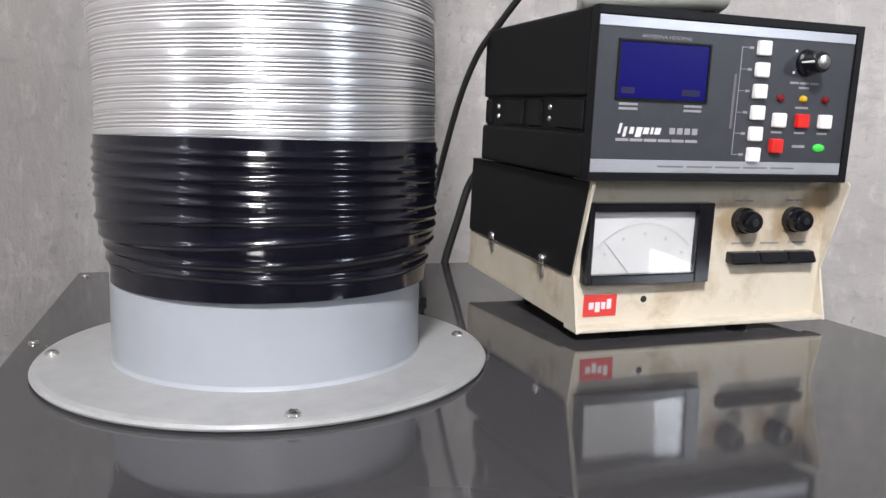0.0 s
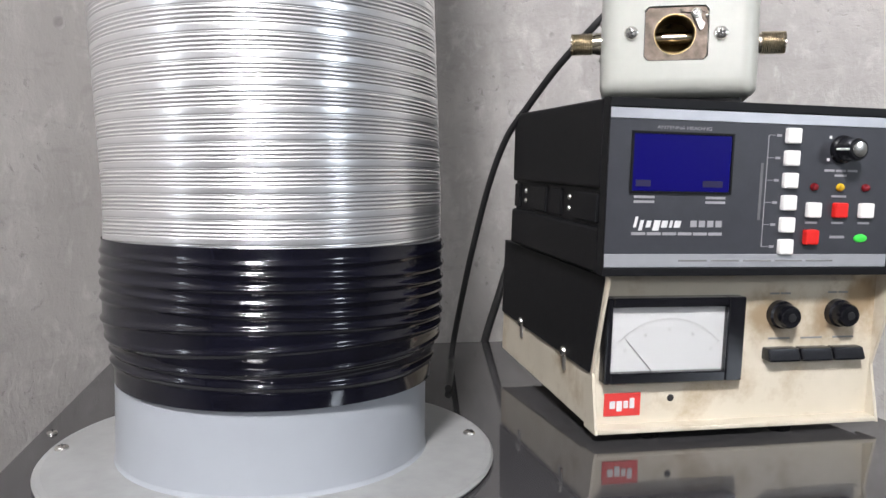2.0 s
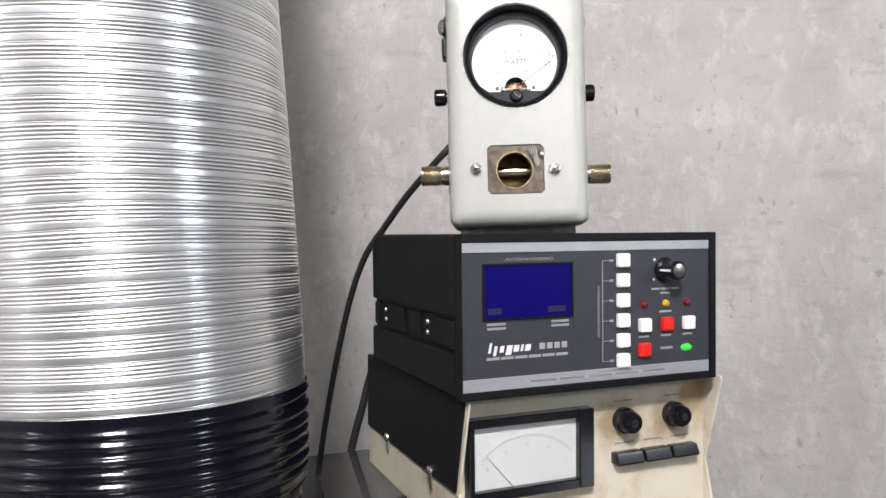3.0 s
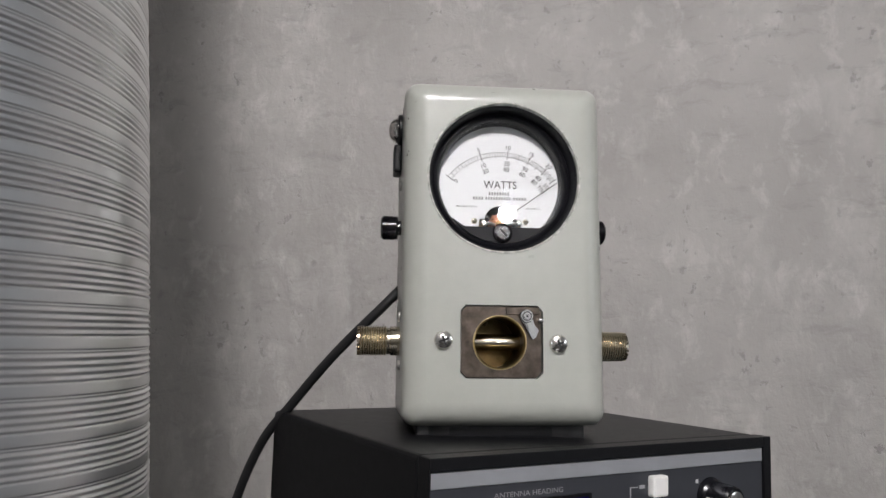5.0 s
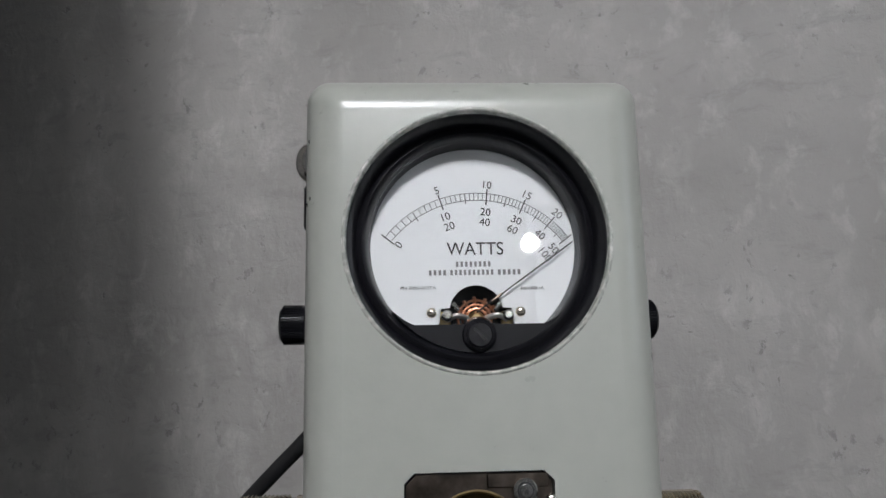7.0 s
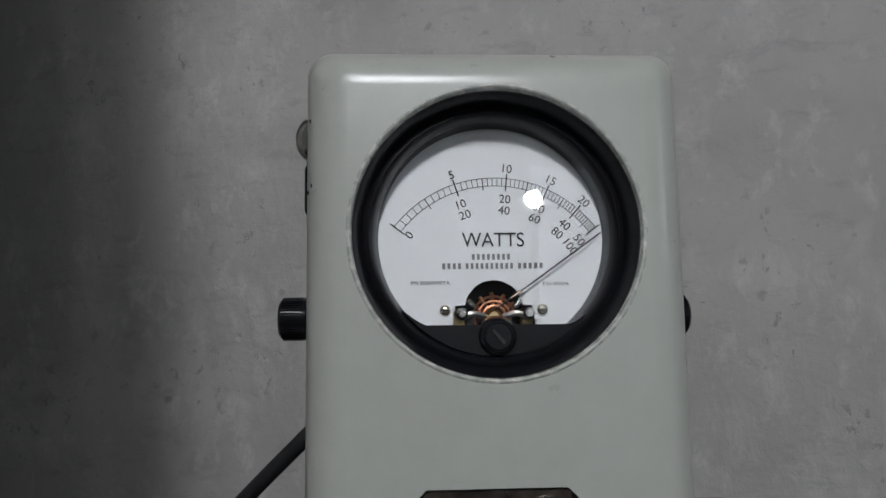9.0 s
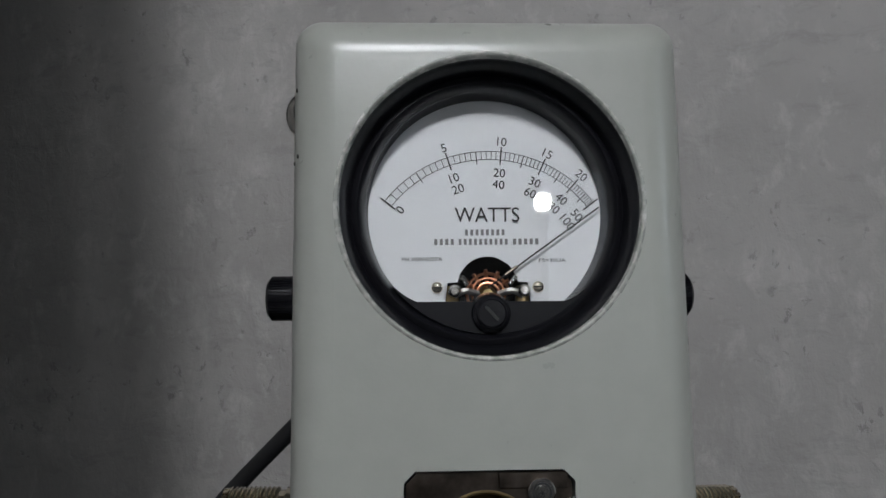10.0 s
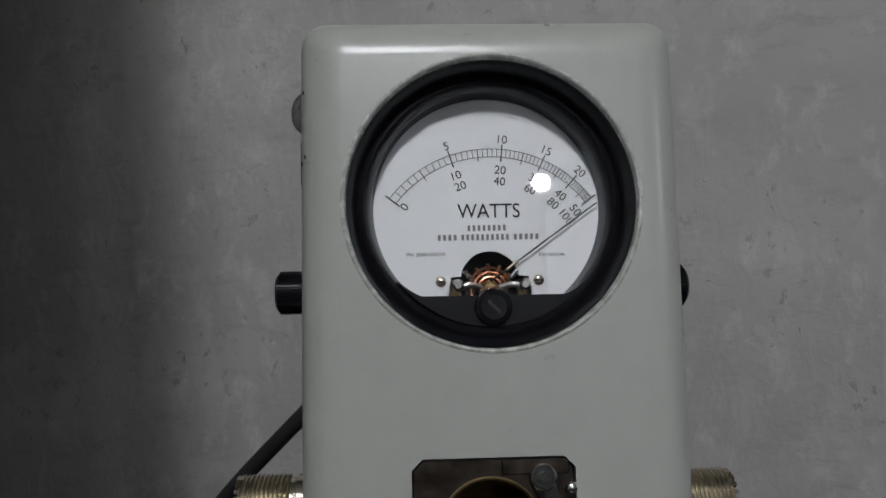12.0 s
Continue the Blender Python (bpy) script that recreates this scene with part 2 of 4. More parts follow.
CHROME = worn_metal("nickel_plate", (0.72, 0.70, 0.66), 0.22)
POLISHED = worn_metal("polished_nickel", (0.60, 0.585, 0.56), 0.12)
STEEL = worn_metal("dull_steel", (0.55, 0.54, 0.52), 0.34)
BRASS = worn_metal("tarnished_brass", (0.52, 0.40, 0.20), 0.3, 0.3)
BRONZE = worn_metal("dark_bronze", (0.125, 0.102, 0.085), 0.32, 0.5, 140.0)
BORE = worn_metal("dark_brass", (0.17, 0.12, 0.055), 0.3, 0.4)
SILVER_TARNISH = worn_metal("tarnished_silver", (0.74, 0.67, 0.54), 0.17, 0.15)
COPPER = worn_metal("copper", (0.70, 0.34, 0.20), 0.35, 0.2)
SCREEN = glow("blue_display", (0.003, 0.002, 0.085), 0.22)
SCREEN.node_tree.nodes["Principled BSDF"].inputs["Specular IOR Level"].default_value = 0.15
GREEN = glow("green_lamp", (0.03, 0.40, 0.05), 0.8)
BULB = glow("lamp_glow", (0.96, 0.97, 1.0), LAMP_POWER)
SPOT_GLOW = glow("spot_glow", (0.96, 0.97, 1.0), SPOT_POWER)


# ---- building blocks ----
def shade(bm, smooth):
    """Smooth shading, but for sharp edges and where a rounding meets a broad flat face."""
    limit = math.cos(radians(smooth))
    bm.normal_update()
    area = {f: f.calc_area() for f in bm.faces}
    for f in bm.faces:
        f.smooth = smooth > 0
    for e in bm.edges:
        if len(e.link_faces) == 2:
            a, b = e.link_faces
            turn = a.normal.dot(b.normal)
            small, large = sorted((area[a], area[b]))
            e.smooth = turn > limit and not (turn < 0.9995 and large > 8 * small)


def part(name, bm, material, parent=None, label="", smooth=30.0):
    """Link a bmesh as one mesh object, under a thing or a part if given."""
    bmesh.ops.recalc_face_normals(bm, faces=bm.faces)
    me = bpy.data.meshes.new(name)
    shade(bm, smooth)
    bm.to_mesh(me)
    bm.free()
    ob = new(name, me)
    me.materials.append(material)
    if parent:
        ob.parent = parent
    return tagged(ob, label)


def thing(name, m, label, category, group=""):
    ob = new(name)
    ob.empty_display_size = 0.02
    ob.matrix_basis = m
    return tagged(ob, label, category, group)


def box(x0, x1, y0, y1, z0, z1, bevel=0.0, segments=2, bm=None):
    """A box between two corners, its edges rounded."""
    own = bmesh.new()
    bmesh.ops.create_cube(own, size=1)
    for v in own.verts:
        v.co = Vector((x0 + (v.co.x + 0.5) * (x1 - x0), y0 + (v.co.y + 0.5) * (y1 - y0), z0 + (v.co.z + 0.5) * (z1 - z0)))
    if bevel:
        bmesh.ops.bevel(own, geom=own.edges[:], offset=bevel, segments=segments, profile=0.5, affect="EDGES")
    return merge(bm, own)


def merge(bm, own):
    if bm is None:
        return own
    me = bpy.data.meshes.new("scratch")
    own.to_mesh(me)
    own.free()
    bm.from_mesh(me)
    bpy.data.meshes.remove(me)
    return bm


AXES = {"z": Matrix.Identity(4), "y": pose(0, 0, 0, 90), "-y": pose(0, 0, 0, 90), "x": pose(0, 0, 0, 0, 90), "-x": pose(0, 0, 0, 0, -90)}
AXES["y"], AXES["-y"] = pose(0, 0, 0, -90), pose(0, 0, 0, 90)


def lathe(profile, at=(0, 0, 0), axis="z", segments=40, bm=None, closed=False):
    """A turned form: (radius, height) pairs round an axis through at."""
    own = bmesh.new()
    m = Matrix.Translation(at) @ AXES[axis]
    rings = []
    for r, h in profile:
        if r <= 1e-7:
            rings.append([own.verts.new(m @ Vector((0, 0, h)))])
        else:
            rings.append([own.verts.new(m @ Vector((r * math.cos(2 * math.pi * k / segments), r * math.sin(2 * math.pi * k / segments), h))) for k in range(segments)])
    pairs = list(zip(rings, rings[1:])) + ([(rings[-1], rings[0])] if closed else [])
    for a, b in pairs:
        for k in range(segments):
            q = (k + 1) % segments
            if len(a) == 1 and len(b) == 1:
                continue
            if len(a) == 1:
                own.faces.new((a[0], b[k], b[q]))
            elif len(b) == 1:
                own.faces.new((a[k], b[0], a[q]))
            else:
                own.faces.new((a[k], b[k], b[q], a[q]))
    return merge(bm, own)


def rod(r, length, at, axis="z", edge=0.0004, segments=24, bm=None):
    """A solid round bar from at along an axis, with softened ends."""
    return lathe([(0, 0), (r - edge, 0), (r, edge), (r, length - edge), (r - edge, length), (0, length)], at, axis, segments, bm)


def slab(outline, thickness, at=(0, 0, 0), bm=None):
    """A flat plate in the x-z plane, its outline given in x and z, thick towards +y."""
    own = bmesh.new()
    front = [own.verts.new((at[0] + x, at[1], at[2] + z)) for x, z in outline]
    back = [own.verts.new((at[0] + x, at[1] + thickness, at[2] + z)) for x, z in outline]
    own.faces.new(front)
    own.faces.new(back[::-1])
    for k in range(len(front)):
        q = (k + 1) % len(front)
        own.faces.new((front[k], back[k], back[q], front[q]))
    bmesh.ops.triangulate(own, faces=[f for f in own.faces if len(f.verts) > 4])
    return merge(bm, own)


def tube(points, r, segments=12, steps=10, bm=None):
    """A round cord through points, smoothly curved."""
    own = bmesh.new()
    pts = [Vector(p) for p in points]
    line = []
    for k in range(len(pts) - 1):
        a, b, c, d = pts[max(k - 1, 0)], pts[k], pts[k + 1], pts[min(k + 2, len(pts) - 1)]
        for s in range(steps):
            t = s / steps
            line.append(0.5 * ((2 * b) + (c - a) * t + (2 * a - 5 * b + 4 * c - d) * t * t + (3 * b - a - 3 * c + d) * t ** 3))
    line.append(pts[-1])
    side = None
    rings = []
    for k, p in enumerate(line):
        d = (line[min(k + 1, len(line) - 1)] - line[max(k - 1, 0)]).normalized()
        side = d.orthogonal().normalized() if side is None else (side - d * side.dot(d)).normalized()
        up = d.cross(side)
        rings.append([own.verts.new(p + r * (math.cos(2 * math.pi * j / segments) * side + math.sin(2 * math.pi * j / segments) * up)) for j in range(segments)])
    for a, b in zip(rings, rings[1:]):
        for j in range(segments):
            own.faces.new((a[j], b[j], b[(j + 1) % segments], a[(j + 1) % segments]))
    own.faces.new(rings[0][::-1])
    own.faces.new(rings[-1])
    return merge(bm, own)


def lettering(name, words, height, m, material, parent, width=None):
    """Flat printed words in the built-in font, centred, cap height and (if given) width in metres, in the x-z plane of m."""
    curve = bpy.data.curves.new(name, "FONT")
    curve.body, curve.align_x, curve.align_y, curve.size, curve.resolution_u = words, "CENTER", "CENTER", 1.0, 4
    ob = new(name, curve)
    bpy.context.view_layer.update()
    me = bpy.data.meshes.new_from_object(ob.evaluated_get(bpy.context.evaluated_depsgraph_get()))
    bpy.data.objects.remove(ob)
    bpy.data.curves.remove(curve)
    xs, ys = [v.co.x for v in me.vertices], [v.co.y for v in me.vertices]
    cx, cy, sy = (min(xs) + max(xs)) / 2, (min(ys) + max(ys)) / 2, height / (max(ys) - min(ys))
    sx = width / (max(xs) - min(xs)) if width else sy
    for v in me.vertices:
        v.co = m @ Vector(((v.co.x - cx) * sx, 0, (v.co.y - cy) * sy))
    me.materials.append(material)
    made = new(name, me)
    made.parent = parent
    return made


def cut(ob, cutters):
    """Take the cutters' solids out of a mesh object."""
    for c in cutters:
        mod = ob.modifiers.new("cut", "BOOLEAN")
        mod.operation, mod.solver, mod.object = "DIFFERENCE", "EXACT", c
    bpy.context.view_layer.update()
    me = bpy.data.meshes.new_from_object(ob.evaluated_get(bpy.context.evaluated_depsgraph_get()))
    ob.modifiers.clear()
    ob.data = me
    for c in cutters:
        bpy.data.objects.remove(c)
    bm = bmesh.new()
    bm.from_mesh(me)
    shade(bm, 30)
    bm.to_mesh(me)
    bm.free()


# ---- the room ----
def room():
    w = 4.4
    z0, z1 = FLOOR_Z, CEILING_Z

    def wall(name, bm, label):
        ob = part(name, bm, PLASTER, None, label, 0)
        ob.matrix_basis = ROOM
        return tagged(ob, kind="structure", category="wall")

    # wall name, where its inner face lies, label; each is cut round its windows
    sides = {
        "north": ((0, 0.12), "trowelled grey cement plaster wall behind the instruments"),
        "west": ((-0.12, 0), "grey cement plaster wall beside the cabinet"),
        "east": ((w, w + 0.12), "plain grey plaster wall across the room"),
        "south": ((-w - 0.12, -w), "plain grey plaster wall at the far end"),
    }
    for side, (deep, label) in sides.items():
        along = side in ("north", "south")
        at, end = (-0.12, w + 0.12) if along else (-w, 0)
        bm = None
        pieces = []
        for _, s, a, b, low, high, _ in sorted(WINDOWS, key=lambda q: q[2]):
            if s == side:
                pieces += [(at, a, z0, z1), (a, b, z0, low), (a, b, high, z1)]
                at = b
        for a, b, low, high in pieces + [(at, end, z0, z1)]:
            bm = box(*((a, b) + deep if along else deep + (a, b)), low, high, bm=bm)
        wall("wall_" + side, bm, label)
    for name, z, mat, label in (("floor", z0 - 0.1, FLOOR, "plain grey tiled floor"), ("ceiling", z1, CEILING, "plain grey painted ceiling")):
        ob = part(name, box(-0.12, w + 0.12, -w - 0.12, 0.12, z, z + 0.1), mat, None, label, 0)
        ob.matrix_basis = ROOM
        tagged(ob, kind="structure", category=name)
    t = 0.03
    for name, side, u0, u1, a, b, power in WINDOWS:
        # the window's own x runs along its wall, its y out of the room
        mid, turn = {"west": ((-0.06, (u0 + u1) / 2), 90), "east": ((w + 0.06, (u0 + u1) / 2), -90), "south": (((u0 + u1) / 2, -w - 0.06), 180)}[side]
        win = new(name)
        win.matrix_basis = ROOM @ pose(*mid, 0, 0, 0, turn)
        tagged(win, "unseen white framed window with a bright frosted pane", "window", kind="structure")
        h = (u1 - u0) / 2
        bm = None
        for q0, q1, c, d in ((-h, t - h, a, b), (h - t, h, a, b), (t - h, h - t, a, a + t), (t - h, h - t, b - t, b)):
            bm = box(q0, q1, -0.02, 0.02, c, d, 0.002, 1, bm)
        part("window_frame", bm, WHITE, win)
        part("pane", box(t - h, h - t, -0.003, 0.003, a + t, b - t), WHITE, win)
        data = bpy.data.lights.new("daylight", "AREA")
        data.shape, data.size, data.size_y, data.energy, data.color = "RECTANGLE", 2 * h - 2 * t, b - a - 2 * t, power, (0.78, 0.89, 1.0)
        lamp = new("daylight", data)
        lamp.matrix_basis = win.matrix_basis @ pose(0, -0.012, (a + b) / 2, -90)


room()


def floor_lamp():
    # only the bulb is mirrored in the glass; base and pole are added
    lamp = thing("floor_lamp", Matrix.Translation((LAMP_AT.x, LAMP_AT.y, FLOOR_Z)), "lit bare bulb on an added slim dark metal floor stand", "lamp")
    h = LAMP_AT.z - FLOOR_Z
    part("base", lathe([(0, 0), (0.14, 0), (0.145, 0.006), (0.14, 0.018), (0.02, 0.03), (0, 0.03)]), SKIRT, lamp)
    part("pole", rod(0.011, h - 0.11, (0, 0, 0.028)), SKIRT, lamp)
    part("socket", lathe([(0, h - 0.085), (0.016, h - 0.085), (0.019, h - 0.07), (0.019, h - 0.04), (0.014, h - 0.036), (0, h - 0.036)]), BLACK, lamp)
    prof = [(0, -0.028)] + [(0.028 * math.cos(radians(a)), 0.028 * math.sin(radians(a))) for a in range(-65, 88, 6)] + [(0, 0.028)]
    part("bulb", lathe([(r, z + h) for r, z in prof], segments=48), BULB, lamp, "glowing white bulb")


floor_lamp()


def spot_lamp():
    lamp = thing("spot_lamp", SPOT, "unseen lit round lamp, its black hood added to cut stray light", "lamp")
    r = SPOT_R
    part("lens", lathe([(0, 0.012), (r, 0.012), (r, 0.004), (r * 0.9, 0), (0, 0)], segments=40), SPOT_GLOW, lamp, "glowing white lens")
    # unseen hood added to keep the lamp's light off the rest of the room
    part("hood", lathe([(0, 0.018), (r + 0.006, 0.018), (r + 0.012, -0.14), (r + 0.016, -0.14), (r + 0.012, 0.03), (r * 0.6, 0.10), (0, 0.11)], segments=40), CASE, lamp, "deep black hood added to cut stray light")
    back = SPOT.inverted() @ Vector((SPOT.translation.x, SPOT.translation.y, CEILING_Z))
    part("stem", tube([(0, 0, 0.10), tuple(back.lerp(Vector((0, 0, 0.16)), 0.5)), tuple(back)], 0.009), SKIRT, lamp)


spot_lamp()


# ---- cabinet with the duct on it ----
def screw(r, at, axis, parent, material=None, name="screw", cross=True):
    """A pan-head screw with a crossed recess."""
    material = material or CHROME
    bm = lathe([(0, 0), (r, 0), (r, r * 0.18), (r * 0.88, r * 0.42), (r * 0.6, r * 0.58), (r * 0.3, r * 0.64), (0, r * 0.65)], at, axis, 20)
    ob = part(name, bm, material, parent)
    if cross:
        bm = None
        for k in (0, 1):
            own = box(-r * 0.55, r * 0.55, -r * 0.11, r * 0.11, r * 0.5, r * 0.67)
            bmesh.ops.transform(own, matrix=Matrix.Translation(at) @ AXES[axis] @ pose(0, 0, 0, 0, 0, 20 + 90 * k), verts=own.verts)
            bm = merge(bm, own)
        part("recess", bm, INK_BLACK, ob)
    return ob


TABLE_X, TABLE_Y = (0.052, 0.656), (0.40, 1.036)


def cabinet():
    cab = thing("cabinet", pose(0, 0, 0), "dark grey glossy cabinet with a screwed-down top sheet", "cabinet")
    (x0, x1), (y0, y1) = TABLE_X, TABLE_Y
    part("top_sheet", box(x0, x1, y0, y1, -0.004, 0, 0.0012), TABLE, cab, "dark grey glossy top sheet")
    part("body", box(x0 + 0.003, x1 - 0.003, y0 + 0.003, y1 - 0.003, FLOOR_Z + 0.06, -0.004, 0.004), SKIRT, cab)
    part("plinth", box(x0 + 0.03, x1 - 0.03, y0 + 0.04, y1 - 0.03, FLOOR_Z, FLOOR_Z + 0.06), RUBBER, cab)
    part("door", box(x0 + 0.01, x1 - 0.01, y0 - 0.016, y0 + 0.003, FLOOR_Z + 0.07, -0.02, 0.003), SKIRT, cab)
    for x in (x0 + 0.009, x1 - 0.009):
        for y in (0.52, 0.767, 1.013):
            screw(0.0035, (x, y, 0), "z", cab)


cabinet()

DUCT = (0.2095, 0.709)


def vent_flange():
    fl = thing("vent_flange", pose(0.2080, 0.7115, 0), "pale grey plastic duct flange screwed to the cabinet top", "flange")
    part("plate", lathe([(0.088, 0.0005), (0.1338, 0.0005), (0.1371, 0.0013), (0.1376, 0.0026), (0.1363, 0.0042), (0.133, 0.0050), (0.100, 0.0060), (0.088, 0.0060)], segments=96, closed=True), FLANGE, fl)
    part("collar", lathe([(0.0910, 0.004), (0.0950, 0.0058), (0.0944, 0.0068), (0.0940, 0.0085), (0.0938, 0.0655), (0.0918, 0.0655), (0.0910, 0.010)], segments=96, closed=True), COLLAR, fl, "smooth blue-grey plastic collar")
    for a in (-90, 0, 90, 176):
        screw(0.0042, (0.1268 * math.cos(radians(a)) - 0.0015, 0.1268 * math.sin(radians(a)) - 0.002, 0.0050), "z", fl)


vent_flange()


def duct_axis(z):
    """The duct's middle at a height over the cabinet: upright at its foot, leaning over higher up."""
    s = max(0.0, z - 0.16)
    return -0.055 * s - 0.045 * s * s, -0.03 * s


def sheet_of_rings(name, heights, radius, segments, material, parent, label=""):
    """A wound tube wall from a radius that depends on height and turn."""
    a = np.arange(segments) * 2 * np.pi / segments
    rings = []
    for z in heights:
        x, y = duct_axis(z)
        r = radius(z, a)
        rings.append(np.stack([x + r * np.cos(a), y + r * np.sin(a), np.full_like(a, z)], 1))
    co = np.concatenate(rings)
    n = len(heights)
    i, k = np.meshgrid(np.arange(n - 1), np.arange(segments), indexing="ij")
    q = (k + 1) % segments
    faces = np.stack([i * segments + k, i * segments + q, (i + 1) * segments + q, (i + 1) * segments + k], -1).reshape(-1, 4)
    me = bpy.data.meshes.new(name)
    me.from_pydata(co.tolist(), [], faces.tolist())
    me.polygons.foreach_set("use_smooth", [True] * len(me.polygons))
    me.materials.append(material)
    ob = new(name, me)
    ob.parent = parent
    return tagged(ob, label)


def flexible_duct():
    duct = thing("flexible_duct", pose(DUCT[0], DUCT[1], 0), "ribbed silver aluminium flexible duct taped onto a grey flange", "duct")
    pitch = 0.0128

    def ribbed(z, a):
        u = ((z + 0.0006 * np.sin(3 * a + z * 40)) / pitch - a / (2 * np.pi)) % 1.0
        flat = 0.36
        v = np.clip((u - flat) / (1 - flat), 0, 1)
        wave = np.where(u < flat, 0.62 + 0.08 * np.sin(np.pi * u / flat), 0.5 + 0.5 * np.sin(2 * np.pi * 4 * v))
        seam = np.exp(-((u - 0.03) / 0.018) ** 2) + np.exp(-((u - flat + 0.02) / 0.02) ** 2)
        return 0.0992 + 0.00062 * wave - 0.0004 * seam + 0.0005 * np.sin(2 * a + 5 * z)

    near = np.arange(0.1345, 0.58, pitch / 50)
    sheet_of_rings("ribbed_tube", near, ribbed, 220, FOIL, duct)
    far = np.arange(near[-1], CEILING_Z, pitch / 10)
    sheet_of_rings("upper_tube", far, ribbed, 96, FOIL, duct)

    def taped(z, a):
        bands = [0.0675, 0.0755, 0.084, 0.0925, 0.1010, 0.109, 0.1165, 0.124, 0.1305]
        step = 1 / (1 + np.exp(-(z - 0.0775 + 0.002 * np.sin(a + 2)) / 0.0030))
        r = 0.0951 + 0.0050 * step
        for k, b in enumerate(bands):
            at = b + 0.0022 * np.sin(a + 0.9 * k) + 0.0012 * np.sin(2 * a + 1.7 * k)
            r = r + (0.0015 - 0.0002 * (k % 3)) * np.exp(-((z - at) / 0.0016) ** 2)
        low = 0.066 + 0.0035 * np.sin(a + 2.2) + 0.001 * np.sin(5 * a)
        r = r + 0.0007 / (1 + np.exp(-(z - low) / 0.0004))
        crease = np.exp(-((z - 0.066) / 0.008) ** 2)
        return r + 0.0005 * crease * np.sin(9 * a + 3 * np.sin(2 * a)) + 0.0003 * np.sin(4 * a + 60 * z)

    sheet_of_rings("tape_wrap", np.arange(0.0535, 0.1368, 0.0005), taped, 200, TAPE, duct, "wrinkled glossy black tape wound round the joint")


flexible_duct()

# ---- the two control boxes, tipped a little forward ----
TIP = 2.3


def bars(name, x0, x1, z, h, y, parent, material, words=1, gap=0.0012):
    """Unreadable print as plain bars, a bar a word."""
    span = (x1 - x0 + gap) / words
    bm = None
    for k in range(words):
        bm = box(x0 + k * span, x0 + (k + 1) * span - gap, y - 0.0003, y + 0.0002, z - h / 2, z + h / 2, bm=bm)
    return part(name, bm, material, parent)


def analog_controller():
    X0, X1 = 0.414, 0.631
    m = pose(X0, 0.689, 0.006) @ pose(0, 0, 0, TIP)
    c = thing("rotator_control_box", m, "cream and black metal control box with a needle meter", "control box")
    w = X1 - X0
    D = 0.225
    # upright face between two cheeks whose front edges draw in at the waist
    fy = 0.0115
    cheek = [(0.0, 0.0), (0.0015, 0.004), (0.0110, 0.040), (-0.0085, 0.106), (-0.0065, 0.1085), (0.020, 0.1085), (0.020, 0.0)]
    for x in (0.0, w - 0.0022):
        bm = bmesh.new()
        ends = [[bm.verts.new((q, y, z)) for y, z in cheek] for q in (x, x + 0.0022)]
        bm.faces.new(ends[0])
        bm.faces.new(ends[1][::-1])
        for k in range(len(cheek)):
            q = (k + 1) % len(cheek)
            bm.faces.new((ends[0][k], ends[1][k], ends[1][q], ends[0][q]))
        bmesh.ops.bevel(bm, geom=bm.edges[:], offset=0.0006, segments=2, profile=0.5, affect="EDGES")
        part("cheek", bm, CREAM, c)
    part("front_panel", box(0.0020, w - 0.0020, fy, fy + 0.004, 0.002, 0.1080), CREAM_FRONT, c, "cream front panel, browned round the knobs")
    part("bottom_lip", box(0.0018, w - 0.0018, 0.0004, fy + 0.001, 0.0002, 0.0036, 0.0010), CREAM, c)

    def front_y(z):
        return fy

    # tray
    bm = bmesh.new()
    prof = [(0.0118, 0.002), (0.0118, 0.0400), (D, 0.0385), (D, 0.004)]
    ends = [[bm.verts.new((x, y, z)) for y, z in prof] for x in (0.0006, w - 0.0006)]
    bm.faces.new(ends[0])
    bm.faces.new(ends[1][::-1])
    for k in range(4):
        q = (k + 1) % 4
        bm.faces.new((ends[0][k], ends[1][k], ends[1][q], ends[0][q]))
    bmesh.ops.bevel(bm, geom=bm.edges[:], offset=0.0009, segments=2, profile=0.5, affect="EDGES")
    part("base_tray", bm, CREAM, c)
    # black cover: two sides, a top and a back
    side = [(0.0130, 0.0395), (-0.0040, 0.1040), (-0.0040, 0.1074), (D - 0.004, 0.1074), (D - 0.002, 0.0395)]
    bm = None
    for x in (-0.0012, w - 0.0004):
        own = bmesh.new()
        ends = [[own.verts.new((q, y, z)) for y, z in side] for q in (x, x + 0.0016)]
        own.faces.new(ends[0])
        own.faces.new(ends[1][::-1])
        for k in range(len(side)):
            q = (k + 1) % len(side)
            own.faces.new((ends[0][k], ends[1][k], ends[1][q], ends[0][q]))
        bmesh.ops.bevel(own, geom=own.edges[:], offset=0.0005, segments=1, profile=0.5, affect="EDGES")
        bm = merge(bm, own)
    bm = box(0.0004, w - 0.0004, fy + 0.0045, D - 0.004, 0.1040, 0.1072, bm=bm)
    bm = box(0.0004, w - 0.0004, D - 0.006, D - 0.004, 0.0380, 0.1045, bm=bm)
    part("cover", bm, CASE_SIDE, c, "black vinyl-coated cover")
    for y in (0.060, 0.163):
        screw(0.0042, (-0.0012, y, 0.0425), "-x", c)
        part("clip", box(-0.0016, 0.0002, y - 0.0022, y + 0.0022, 0.0285, 0.0400, 0.0005, 1), STEEL, c)
    for x in (0.055, w - 0.055):
        part("foot", rod(0.008, 0.006, (x, 0.035, -0.0055)), RUBBER, c)
        part("foot", rod(0.008, 0.012, (x, D - 0.03, -0.0100)), RUBBER, c)
    # the meter in the front panel
    fm = Matrix.Translation((0, fy - 0.004, 0.0630))
    met = new("panel_meter")
